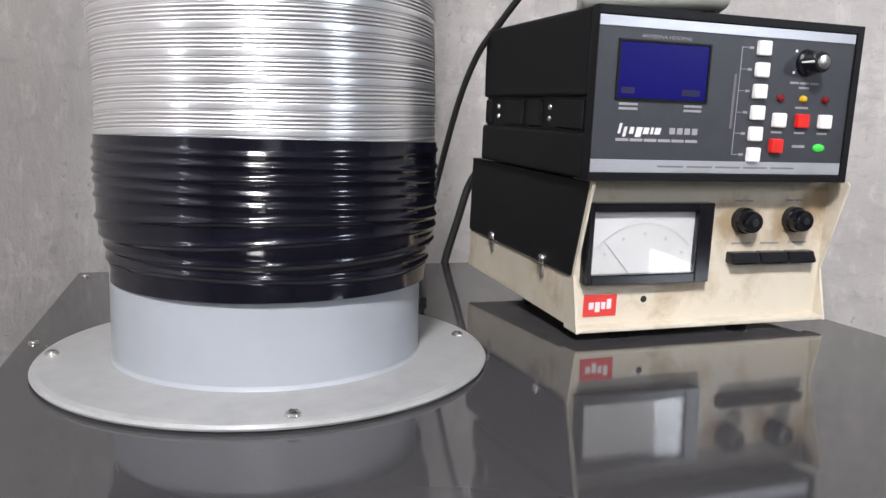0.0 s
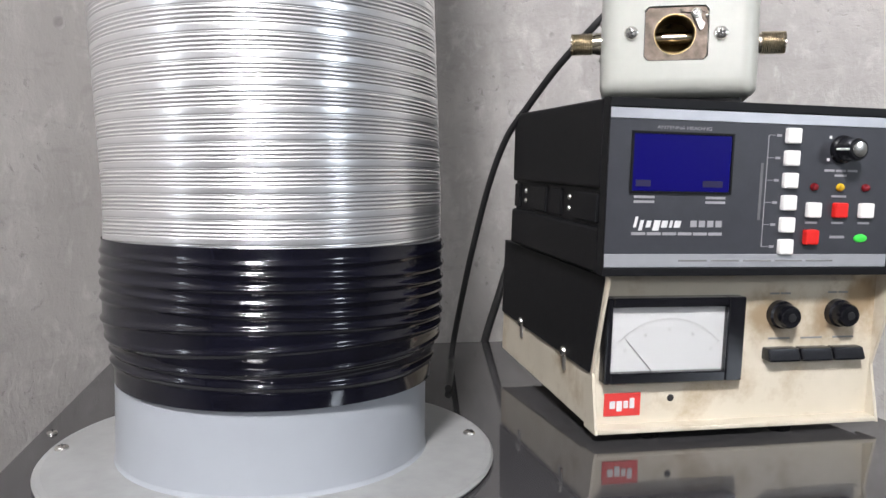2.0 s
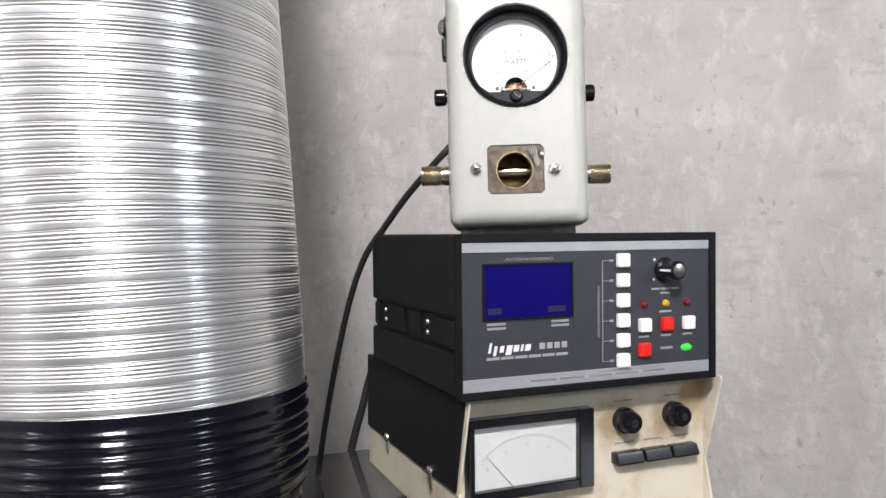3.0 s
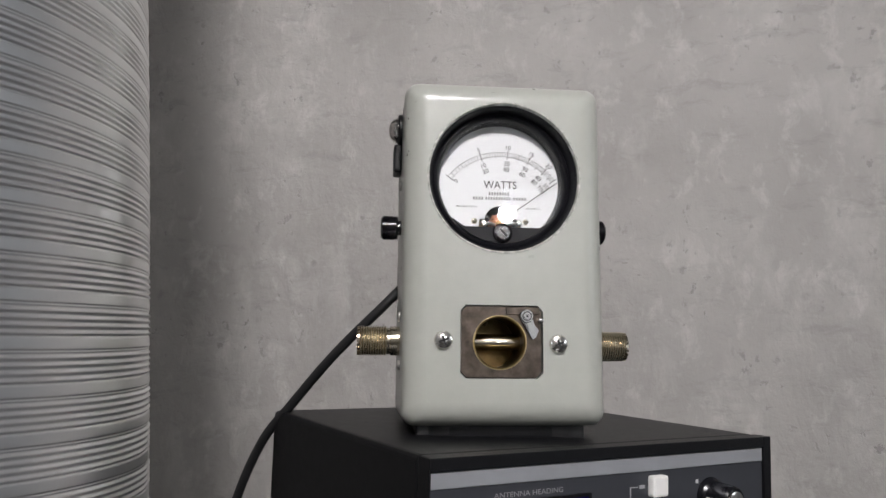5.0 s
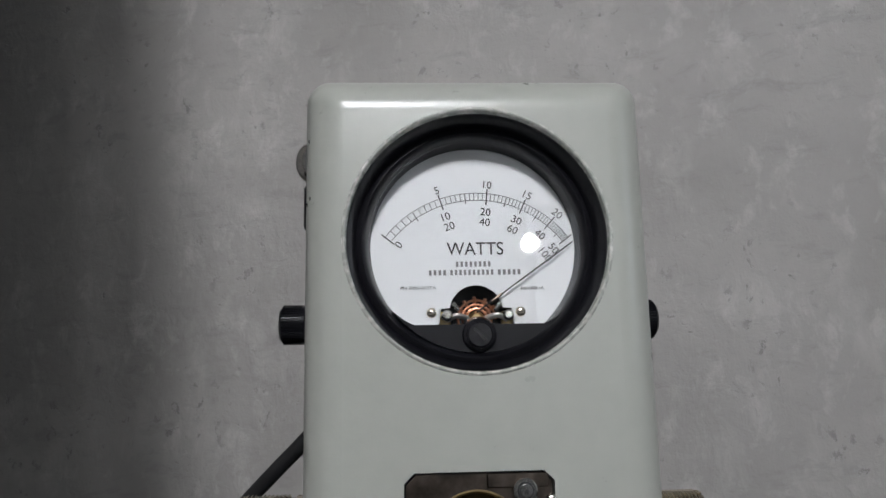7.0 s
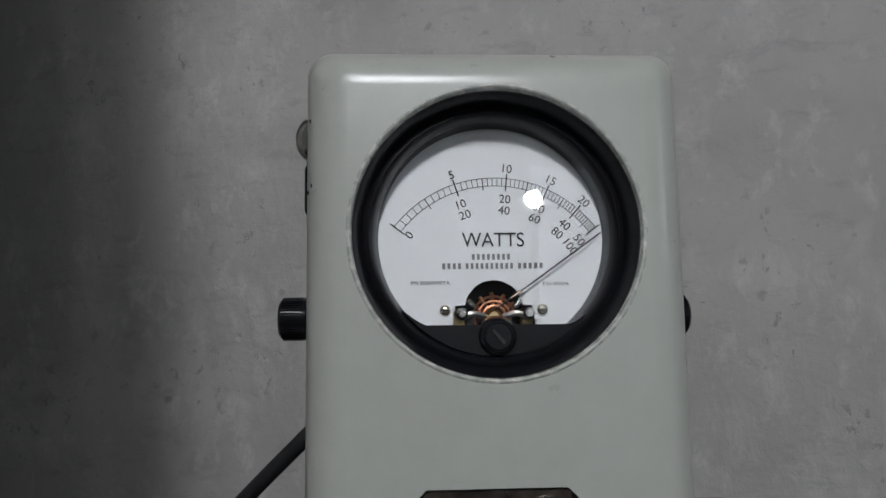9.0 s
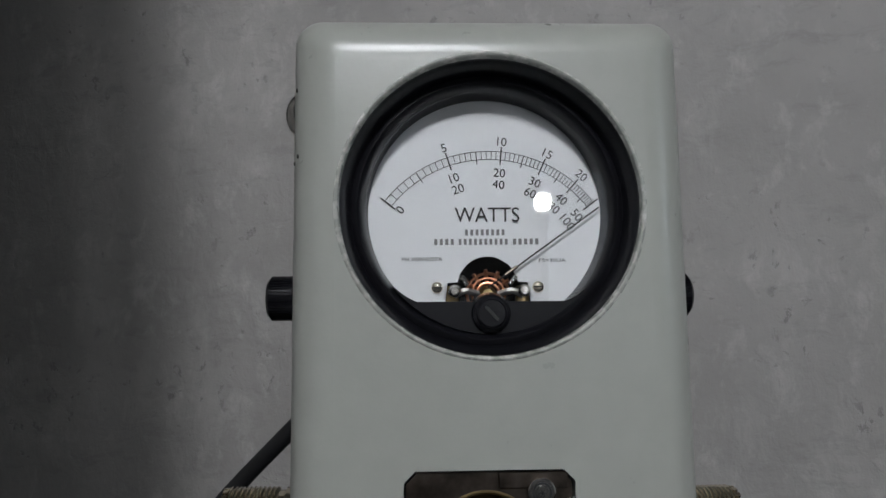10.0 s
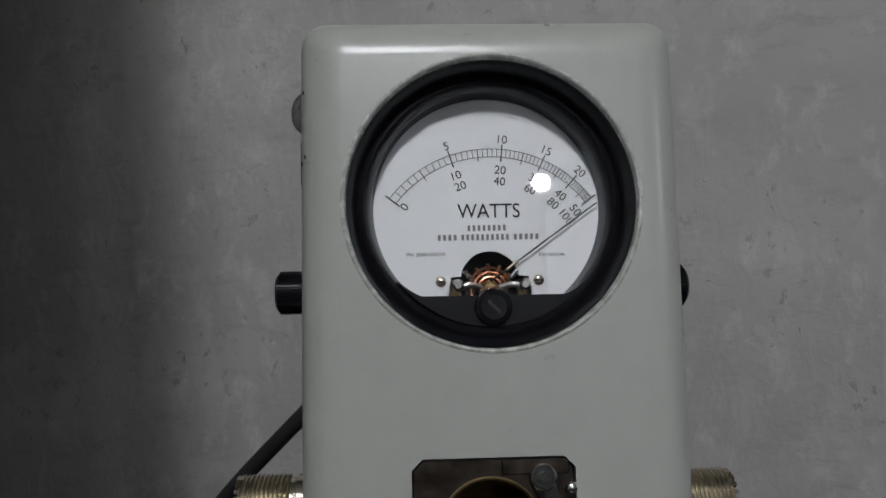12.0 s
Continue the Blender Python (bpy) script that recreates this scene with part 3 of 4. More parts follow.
    met.parent = c
    met.matrix_basis = fm
    tagged(met, "black framed panel meter with a white scale")
    x0, x1, z0, z1 = 0.0055, 0.1060, -0.0290, 0.0290
    bm = None
    t = 0.0040
    for a0, a1, b0, b1 in ((x0, x0 + t, z0, z1), (x1 - 0.0125, x1, z0, z1), (x0 + t, x1 - 0.0125, z1 - 0.0062, z1), (x0 + t, x1 - 0.0125, z0, z0 + 0.0072)):
        bm = box(a0, a1, -0.0060, 0.0045, b0, b1, 0.0008, 1, bm)
    part("frame", bm, BLACK, met)
    part("dial", box(x0 + 0.001, x1 - 0.001, -0.0002, 0.0040, z0 + 0.001, z1 - 0.001), DIAL_OLD, met)
    part("glass", box(x0 + t, x1 - 0.0125, -0.0046, -0.0040, z0 + 0.0072, z1 - 0.0062), PANE, met).visible_shadow = False
    cx, cz, R = 0.0530, -0.036, 0.0500
    bm = None
    for k in range(41):
        a = radians(138 - 96 * k / 40)
        r0, r1 = (R - 0.004, R + 0.001) if k % 10 == 0 else (R - 0.0018, R)
        own = box(r0, r1, -0.0005, 0.0001, -0.0002, 0.0002)
        bmesh.ops.transform(own, matrix=Matrix.Translation((cx, 0, cz)) @ pose(0, 0, 0, 0, -math.degrees(a), 0), verts=own.verts)
        bm = merge(bm, own)
    arc = [(R * math.cos(radians(42 + 96 * k / 40)), R * math.sin(radians(42 + 96 * k / 40))) for k in range(41)]
    for (a, b), (p, q) in zip(arc, arc[1:]):
        bm = tube([(cx + a, -0.0003, cz + b), (cx + p, -0.0003, cz + q)], 0.00035, 4, 1, bm)
    part("scale", bm, INK_PALE, met)
    for a in (138, 114, 90, 66, 42):
        q = radians(a)
        part("figure", box(cx + (R - 0.0075) * math.cos(q) - 0.001, cx + (R - 0.0075) * math.cos(q) + 0.001, -0.0005, 0.0001, cz + (R - 0.0075) * math.sin(q) - 0.0012, cz + (R - 0.0075) * math.sin(q) + 0.0012), INK_PALE, met)
    q = radians(131)
    part("needle", tube([(cx - 0.012 * 1.0, -0.0012, cz + 0.0145), (cx + (R - 0.002) * math.cos(q), -0.0012, cz + (R - 0.002) * math.sin(q))], 0.0003, 6, 1), INK_FAINT, met)
    # knobs, switches and marks on the sloping face
    for x, z in ((0.138, 0.0780), (0.184, 0.0785)):
        y = front_y(z)
        k = part("knob", lathe([(0, 0), (0.0088, 0), (0.0098, 0.001), (0.0098, 0.006), (0.0086, 0.0075), (0.0080, 0.014), (0.0070, 0.0155), (0.0030, 0.0160), (0, 0.0160)], (x, y + 0.001, z), "-y", 28), BLACK, c, "black knob")
        part("knob_cap", lathe([(0, 0), (0.0030, 0), (0.0028, 0.0006), (0, 0.0008)], (x, y - 0.0150, z), "-y", 18), RUBBER, k)
        bars("print", x - 0.008, x + 0.008, z + 0.0145, 0.0013, y - 0.0001, c, INK_FAINT, 2)
    for k in range(3):
        x = 0.1270 + 0.0258 * k
        y = front_y(0.050)
        bm = box(x, x + 0.0250, y - 0.010, y + 0.002, 0.0455, 0.0545, 0.0016, 2)
        for v in bm.verts:
            if v.co.y < y - 0.006 and v.co.z > 0.050:
                v.co.y += 0.003
        part("rocker_switch", bm, BLACK, c, "black rocker switch")
        bars("print", x + 0.004, x + 0.021, 0.0605, 0.0013, fy - 0.0001, c, INK_FAINT, 1)
    bm = box(0.0040, 0.0305, -0.0006, 0.0006, -0.0080, 0.0080, 0.0004, 1)
    badge = part("badge", bm, LABEL_RED, c, "red badge with a white mark")
    badge.matrix_basis = Matrix.Translation((0.0062, fy - 0.0002, 0.0172))
    bm = None
    for q0, q1, v0, v1 in ((0.0078, 0.0118, -0.0026, 0.0026), (0.0128, 0.0168, -0.0046, 0.0026), (0.0178, 0.0212, -0.0026, 0.0026), (0.0222, 0.0258, -0.0026, 0.0046)):
        bm = box(q0, q1, -0.0011, -0.0004, v0, v1, 0.0003, 1, bm)
    part("badge_mark", bm, INK_WHITE, badge)
    y = front_y(0.022)
    part("pilot_hole", lathe([(0, 0), (0.0022, 0), (0.0026, 0.0006), (0.0016, 0.0012), (0, 0.0012)], (0.0590, y + 0.0004, 0.0205), "-y", 16), INK_BLACK, c)


analog_controller()


def digital_controller():
    m = pose(0.408, 0.678, 0.1145) @ pose(0, 0, 0, TIP)
    c = thing("rotator_controller", m, "black digital controller with blue display on the cream box", "controller")
    w, D, h = 0.2130, 0.195, 0.1115
    # two half shells with a recessed waist along the sides
    part("lower_shell", box(0, w, 0.004, D, 0, 0.0300, 0.0022), CASE, c)
    part("upper_shell", box(0, w, 0.004, D, 0.0540, h, 0.0030, 3), CASE, c)
    part("side_channel", box(0.0035, w - 0.0035, 0.006, D - 0.002, 0.0270, 0.0570, 0.001), CASE, c)
    for x in (0.0, w):
        side = "-x" if x == 0 else "x"
        for y in (0.065, 0.165):
            for z in (0.0385, 0.0465):
                part("rivet", lathe([(0, 0), (0.0021, 0), (0.0016, 0.0012), (0, 0.0014)], (0.0035 if x == 0 else w - 0.0035, y, z), side, 12), STEEL, c)
        for y0, y1 in ((0.012, 0.052), (0.078, 0.100), (0.112, 0.152), (0.178, D - 0.004)):
            part("ridge", box(x + 0.0012 - (0.0 if x == 0 else 0.0044), x + 0.0044 - (0.0 if x == 0 else 0.0044), y0, y1, 0.0320, 0.0520, 0.001, 1), CASE, c)
    for x in (0.03, w - 0.03):
        for y in (0.03, D - 0.03):
            part("foot", rod(0.007, 0.004, (x, y, -0.0035)), RUBBER, c)
    # front bezel and panel
    bm = None
    for a0, a1, b0, b1 in ((0, 0.0009, 0.0, h), (w - 0.0058, w, 0.0, h), (0.0009, w - 0.0058, h - 0.0056, h), (0.0009, w - 0.0058, 0.0, 0.0050)):
        bm = box(a0, a1, -0.0052, 0.0045, b0, b1, 0.0004, 2, bm)
    part("bezel", bm, CASE, c, "black front bezel")
    yp = -0.0035
    part("front_panel", box(0.0006, w - 0.005, yp, 0.004, 0.004, h - 0.006), PANEL, c, "charcoal front panel with white print")
    part("silver_strip", box(0.0010, w - 0.0062, yp - 0.0008, yp + 0.001, h - 0.0128, h - 0.0060, 0.0003, 1), STRIP, c)
    low = part("silver_strip", box(0.0010, w - 0.0062, yp - 0.0008, yp + 0.001, 0.0054, 0.0140, 0.0003, 1), STRIP, c)
    bars("print", 0.052, 0.165, 0.0098, 0.0013, yp - 0.0008, low, INK_FAINT, 5, 0.003)

    def at(x, z):
        """Places over the panel, from world x and the height over the case."""
        return x - 0.408, z - 0.1145

    y = yp
    x0, z0 = at(0.4255, 0.1685)
    x1, z1 = at(0.4930, 0.2045)
    disp = part("display", box(x0, x1, y - 0.0006, y + 0.001, z0, z1, 0.0003, 1), SCREEN, c, "dark blue display window")
    bm = None
    for a0, a1, b0, b1 in ((x0 - 0.0014, x0, z0 - 0.0014, z1 + 0.0014), (x1, x1 + 0.0014, z0 - 0.0014, z1 + 0.0014), (x0, x1, z1, z1 + 0.0014), (x0, x1, z0 - 0.0014, z0)):
        bm = box(a0, a1, y - 0.0012, y + 0.001, b0, b1, bm=bm)
    part("display_frame", bm, CASE, disp)
    for a, b in ((0.428, 0.438), (0.474, 0.488)):
        q0, q1 = at(a, 0.1735)[0], at(b, 0.1735)[0]
        part("segment", box(q0, q1, y - 0.0009, y - 0.0004, at(0, 0.1715)[1], at(0, 0.1755)[1]), SEGMENT, disp)
    lettering("heading_print", "ANTENNA HEADING", 0.0022, Matrix.Translation((at(0.4595, 0)[0], y - 0.0003, at(0, 0.2085)[1])), INK_GREY, c, 0.0375)
    for a, b, z, h2, n in ((0.4275, 0.4415, 0.1648, 0.0016, 1), (0.4275, 0.4415, 0.1618, 0.0016, 1), (0.4770, 0.4910, 0.1648, 0.0016, 1), (0.4770, 0.4910, 0.1618, 0.0016, 1), (0.4270, 0.4900, 0.1415, 0.0019, 6)):
        bars("print", at(a, z)[0], at(b, z)[0], at(0, z)[1], h2, y, c, INK_GREY, n)
    # the maker's mark as plain shapes
    bm = None
    for k, (q, up, wide) in enumerate(((0.4280, 0.0090, 0.0018), (0.4320, 0.0060, 0.0022), (0.4365, 0.0058, 0.0030), (0.4415, 0.0060, 0.0042), (0.4470, 0.0058, 0.0040), (0.4525, 0.0060, 0.0018), (0.4558, 0.0058, 0.0042))):
        x = at(q, 0)[0]
        bm = box(x, x + wide, y - 0.0004, y + 0.0003, at(0, 0.1455)[1] - (0.002 if k in (1, 3) else 0), at(0, 0.1455)[1] + up * 0.75, bm=bm)
    for v in bm.verts:
        v.co.x += 0.22 * (v.co.z - at(0, 0.1455)[1])
    part("maker_mark", bm, INK_WHITE, c)
    bars("print", at(0.4675, 0)[0], at(0.4895, 0)[0], at(0, 0.1480)[1], 0.0042, y, c, INK_GREY, 4, 0.0016)
    # push buttons
    for z in (0.2060, 0.1915, 0.1770, 0.1625, 0.1480, 0.1335):
        x, q = at(0.5360, z)
        part("push_button", box(x - 0.0050, x + 0.0050, y - 0.0040, y + 0.001, q - 0.0050, q + 0.0050, 0.0011, 2), WHITE, c, "white push button")
        bars("print", at(0.5250, 0)[0], at(0.5285, 0)[0], q, 0.0016, y, c, INK_GREY, 1)
        part("bracket_line", box(at(0.5195, 0)[0], at(0.5240, 0)[0], y - 0.0003, y + 0.0002, q - 0.0002, q + 0.0002), INK_GREY, c)
    part("bracket_line", box(at(0.5190, 0)[0], at(0.5195, 0)[0], y - 0.0003, y + 0.0002, at(0, 0.1333)[1], at(0, 0.2062)[1]), INK_GREY, c)
    bm = box(at(0.5150, 0)[0], at(0.5168, 0)[0], y - 0.0003, y + 0.0002, at(0, 0.1510)[1], at(0, 0.1880)[1])
    part("print", bm, INK_DIM, c)
    for x, mat, label in ((0.5550, WHITE, "white push button"), (0.5750, RED, "red push button"), (0.5950, WHITE, "white push button")):
        q, z = at(x, 0.1580)
        part("push_button", box(q - 0.0050, q + 0.0050, y - 0.0040, y + 0.001, z - 0.0050, z + 0.0050, 0.0011, 2), mat, c, label)
        bars("print", q - 0.0045, q + 0.0045, z - 0.0085, 0.0014, y, c, INK_GREY, 1)
    q, z = at(0.5545, 0.1400)
    part("power_button", box(q - 0.0050, q + 0.0050, y - 0.0040, y + 0.001, z - 0.0050, z + 0.0050, 0.0011, 2), RED, c, "red power button")
    bars("print", q + 0.0155, q + 0.0265, z, 0.0018, y, c, INK_GREY, 1)
    q, z = at(0.5935, 0.1393)
    bm = lathe([(0, 0), (0.0028, 0), (0.0026, 0.0012), (0.0016, 0.0020), (0, 0.0023)], (q, y, z), "-y", 20)
    for v in bm.verts:
        v.co.x = q + (v.co.x - q) * 1.8
    part("pilot_lamp", bm, GREEN, c, "lit green indicator")
    for x, mat, label in ((0.5550, DARK_RED, "unlit red indicator"), (0.5745, YELLOW, "yellow indicator"), (0.5940, DARK_RED, "unlit red indicator")):
        q, z = at(x, 0.1732)
        part("indicator", lathe([(0, 0), (0.0027, 0), (0.0027, 0.0012), (0.0020, 0.0026), (0.0010, 0.0032), (0, 0.0034)], (q, y, z), "-y", 18), mat, c, label)
    bars("print", at(0.5690, 0)[0], at(0.5800, 0)[0], at(0, 0.1672)[1], 0.0014, y, c, INK_GREY, 1)
    bars("print", at(0.5620, 0)[0], at(0.5870, 0)[0], at(0, 0.1842)[1], 0.0015, y, c, INK_GREY, 3)
    bars("print", at(0.5700, 0)[0], at(0.5790, 0)[0], at(0, 0.1810)[1], 0.0014, y, c, INK_GREY, 1)
    q, z = at(0.5740, 0.1982)
    k = part("knob", lathe([(0, 0), (0.0092, 0), (0.0095, 0.0008), (0.0090, 0.0030), (0.0078, 0.0042), (0.0072, 0.0150), (0.0064, 0.0160), (0, 0.0160)], (q, y, z), "-y", 30), BLACK, c, "black pointer knob")
    part("knob_cap", lathe([(0, 0), (0.0052, 0), (0.0050, 0.0008), (0.0044, 0.0010), (0, 0.0011)], (q, y - 0.0160, z), "-y", 26), CHROME, k, "silver knob cap")
    part("pointer", box(q - 0.0078, q - 0.0068, y - 0.0155, y - 0.004, z - 0.0008, z + 0.0008, 0.0003, 1), WHITE, k)
    for a in (215, 140):
        part("tick", box(q + 0.012 * math.cos(radians(a)) - 0.0009, q + 0.012 * math.cos(radians(a)) + 0.0009, y - 0.0003, y + 0.0002, z + 0.012 * math.sin(radians(a)) - 0.0009, z + 0.012 * math.sin(radians(a)) + 0.0009), INK_WHITE, c)


digital_controller()

# ---- the watt meter on top ----
METER = pose(0.4715, 0.7059, 0.233, 0, 0, -25)


def soft_case(w, d, h, corner, front):
    """A cast case: corners of one radius, the front rim rounded more broadly than the back."""
    def ring(inset, y):
        c = max(corner - 0.45 * inset, 0.0015)
        pts = []
        for sx, sz, a0 in ((1, 1, 0), (-1, 1, 90), (-1, -1, 180), (1, -1, 270)):
            mx, mz = sx * (w - inset - c), h / 2 + sz * (h / 2 - inset - c)
            pts += [(mx + c * math.cos(radians(a0 + 9 * k)), y, mz + c * math.sin(radians(a0 + 9 * k))) for k in range(11)]
        return pts

    rows = [ring(front * (1 - math.sin(radians(a))), front * (1 - math.cos(radians(a)))) for a in np.linspace(0, 90, 17)]
    rows += [ring(corner * (1 - math.cos(radians(a))), d - corner * (1 - math.sin(radians(a)))) for a in np.linspace(0, 90, 9)]
    bm = bmesh.new()
    loops = [[bm.verts.new(p) for p in row] for row in rows]
    for a, b in zip(loops, loops[1:]):
        for k in range(len(a)):
            q = (k + 1) % len(a)
            bm.faces.new((a[k], b[k], b[q], a[q]))
    bm.faces.new(loops[0])
    bm.faces.new(loops[-1][::-1])
    return bm


def watt_meter():
    g = thing("watt_meter", METER, "grey-green enamelled watt meter standing on the black controller", "meter")
    W, H, D = 0.0510, 0.1765, 0.092
    CX, CZ, R = 0.0003, 0.1258, 0.0390
    shell = soft_case(0.0518, D, H + 0.0009, 0.0072, 0.0118)
    bmesh.ops.translate(shell, vec=(0.0008, 0, 0), verts=shell.verts)
    case = part("case", shell, PAINT, g)
    hole = part("scratch", rod(R, 0.06, (CX, -0.01, CZ), "y", segments=96), PAINT, g)
    bx0, bx1, bz0, bz1, k = -0.0222, 0.0195, 0.0235, 0.0598, 0.0028
    window = [(bx0 + k, bz0), (bx1 - k, bz0), (bx1, bz0 + k), (bx1, bz1 - k), (bx1 - k, bz1), (bx0 + k, bz1), (bx0, bz1 - k), (bx0, bz0 + k)]
    slot = part("scratch", slab(window, 0.06, (0, -0.01, 0)), PAINT, g)
    cut(case, [hole, slot])
    part("lip", lathe([(R + 0.0010, 0.0003), (R + 0.0007, -0.0003), (R + 0.0002, -0.0005), (R - 0.0002, -0.0002), (R - 0.0004, 0.0006), (R - 0.0004, 0.0040), (R + 0.0010, 0.0040)], (CX, 0, CZ), "y", 96, None, True), PAINT_EDGE, g)
    for x in (-0.034, 0.034):
        part("foot", box(x - 0.009, x + 0.009, 0.012, D - 0.010, -0.0072, 0.002, 0.0012), RUBBER, g)
    part("foot", box(-0.038, 0.038, 0.012, 0.020, -0.0068, 0.002, 0.0012), CASE, g)

    # the round instrument
    ins = new("round_meter")
    ins.parent = g
    ins.matrix_basis = Matrix.Translation((0.0010, 0, CZ))
    tagged(ins, "round black meter with a white dial under glass")
    ring = [(0.0392, 0.0034), (0.0386, 0.0028), (0.0378, 0.0040), (0.0369, 0.0072), (0.0361, 0.0085), (0.0353, 0.0079), (0.0344, 0.0077), (0.0337, 0.0084), (0.0331, 0.0100), (0.0326, 0.0120), (0.0320, 0.0185), (0.0392, 0.0185)]
    part("bezel", lathe(ring, (-0.0007, 0, 0), "y", 120, None, True), BEZEL, ins, "black stepped bezel", 50)
    part("gasket", lathe([(0.0392, 0.0018), (0.0387, 0.0018), (0.0384, 0.0026), (0.0392, 0.0040)], (-0.0007, 0, 0), "y", 96, None, True), RUBBER, ins)
    bz = -0.0248
    rr = 0.0330
    a0 = math.asin(bz / rr)
    n = 40
    # its upper edge runs out into the ring in a fillet at either end
    a1 = math.asin((bz + 0.0045) / rr)
    outline = [(rr * math.cos(math.pi - a1 + (math.pi + 2 * a1) * k / n), rr * math.sin(math.pi - a1 + (math.pi + 2 * a1) * k / n)) for k in range(n + 1)]
    xe = rr * math.cos(a0)
    p0, p1, p2 = Vector((rr * math.cos(a1), bz + 0.0045)), Vector((xe - 0.0004, bz + 0.0004)), Vector((xe - 0.0034, bz))
    arc = [(1 - q) ** 2 * p0 + 2 * q * (1 - q) * p1 + q * q * p2 for q in (0.2, 0.4, 0.6, 0.8, 1.0)]
    outline += [tuple(v) for v in arc] + [(-v.x, v.y) for v in arc[::-1]]
    bm = slab(outline, 0.0085, (0, 0.0095, 0))
    bmesh.ops.bevel(bm, geom=[e for e in bm.edges if all(abs(v.co.z - bz) < 1e-5 for v in e.verts)], offset=0.0012, segments=3, profile=0.5, affect="EDGES")
    part("apron", bm, BEZEL, ins, "", 25)
    boss = part("boss", lathe([(0, 0.0078), (0.0041, 0.0078), (0.0048, 0.0083), (0.0052, 0.0094), (0.0058, 0.0120), (0.0060, 0.0160), (0, 0.0160)], (-0.0003, 0, -0.0278), "y", 36), BLACK, ins)
    part("zero_screw", lathe([(0, 0.0066), (0.0034, 0.0066), (0.0039, 0.0070), (0.0040, 0.0080), (0.0040, 0.0110), (0, 0.0110)], (-0.0003, 0, -0.0278), "y", 28), BLACK, boss)
    own = box(-0.0024, 0.0024, 0.0063, 0.0069, -0.0004, 0.0004)
    bmesh.ops.transform(own, matrix=Matrix.Translation((-0.0003, 0, -0.0278)) @ pose(0, 0, 0, 0, 48, 0), verts=own.verts)
    part("slot", own, INK_BLACK, boss)
    # dial plate with an arched opening for the movement
    yd = 0.0172
    rr, lowz = 0.0335, -0.0272
    a0 = math.asin(lowz / rr)
    n = 64
    outline = [(rr * math.cos(a0 + (math.pi - 2 * a0) * k / n), rr * math.sin(a0 + (math.pi - 2 * a0) * k / n)) for k in range(n + 1)]
    notch = [(-0.0122, lowz), (-0.0122, -0.0200), (-0.0112, -0.0190), (-0.0084, -0.0188)]
    notch += [(-0.0002 + 0.0084 * math.cos(radians(170 - 160 * k / 16)), -0.0202 + 0.0084 * math.sin(radians(170 - 160 * k / 16))) for k in range(17)]
    notch += [(0.0080, -0.0188), (0.0108, -0.0190), (0.0118, -0.0200), (0.0118, lowz)]
    dial = part("dial", slab(outline + notch, 0.0006, (0, yd, 0)), DIAL, ins, "white dial with black watt scales")
    part("movement_well", lathe([(0, 0.0300), (0.0335, 0.0300), (0.0335, 0.0178), (0.0340, 0.0178), (0.0340, 0.0305), (0, 0.0305)], (0, 0, 0), "y", 48), INK_BLACK, ins)
    # scale: middle of the arc, in the instrument's own x and z
    px, pz = 0.0005, -0.0188
    knots = ((0, 142.0), (5, 108.3), (10, 84.2), (15, 65.0), (20, 48.6), (25, 37.0))

    def angle(v):
        xs, ys = [p for p, _ in knots], [q for _, q in knots]
        c = np.polyfit(xs, ys, 4)
        return float(np.polyval(c, v))

    ra, rb = 0.0341, 0.0364
    bm = None
    for i in range(51):
        v = i / 2
        q = angle(v)
        r0, r1, t = (ra - 0.0013, rb + 0.0014, 0.00017) if i % 10 == 0 else ((ra - 0.0011, rb, 0.00011) if i % 5 == 0 else (ra, rb, 0.00007))
        own = box(r0, r1, yd - 0.0003, yd + 0.0001, -t, t)
        bmesh.ops.transform(own, matrix=Matrix.Translation((px, 0, pz)) @ pose(0, 0, 0, 0, -q, 0), verts=own.verts)
        bm = merge(bm, own)
    for r in (ra, rb):
        n = 60
        ring0 = []
        for k in range(n + 1):
            q = radians(angle(0) + (angle(25) - angle(0)) * k / n)
            ring0.append([bm.verts.new((px + s * math.cos(q), yd - 0.00025, pz + s * math.sin(q))) for s in (r - 0.00008, r + 0.00008)])
        for a, b in zip(ring0, ring0[1:]):
            bm.faces.new((a[0], a[1], b[1], b[0]))
    part("scale", bm, INK_BLACK, dial)

    def figure(words, v, r, size=0.0024):
        q = radians(angle(v))
        lettering("figure", words, size, Matrix.Translation((px + r * math.cos(q), yd - 0.0003, pz + r * math.sin(q))) @ pose(0, 0, 0, 0, 90 - math.degrees(q), 0), INK_BLACK, dial)

    figure("0", 0.15, 0.0316)
    for words, v in (("5", 5), ("10", 10), ("15", 15), ("20", 20)):
        figure(words, v, 0.0393)
    for words, v in (("10", 5), ("20", 10), ("30", 15), ("40", 20), ("50", 25)):
        figure(words, v, 0.0304)
    for words, v in (("20", 5), ("40", 10), ("60", 15), ("80", 20), ("100", 25)):
        figure(words, v, 0.0271)
    flat = lambda x, z: Matrix.Translation((x, yd - 0.0003, z))
    lettering("unit_lettering", "WATTS", 0.0041, flat(-0.0001, -0.0003), INK_BLACK, dial, 0.0178)
    for x0, x1, z, h2, words in ((-0.0062, 0.0046, -0.0052, 0.0016, 8), (-0.0147, -0.0094, -0.0078, 0.0016, 4), (-0.0080, 0.0054, -0.0078, 0.0016, 10), (0.0069, 0.0139, -0.0078, 0.0016, 5)):
        bars("maker_print", x0, x1, z, h2, yd, dial, INK_FAINT, words, 0.0007)
    lettering("part_lettering", "PN 2080-002TA", 0.0010, flat(-0.0181, -0.0125), INK_BLACK, dial, 0.0110)
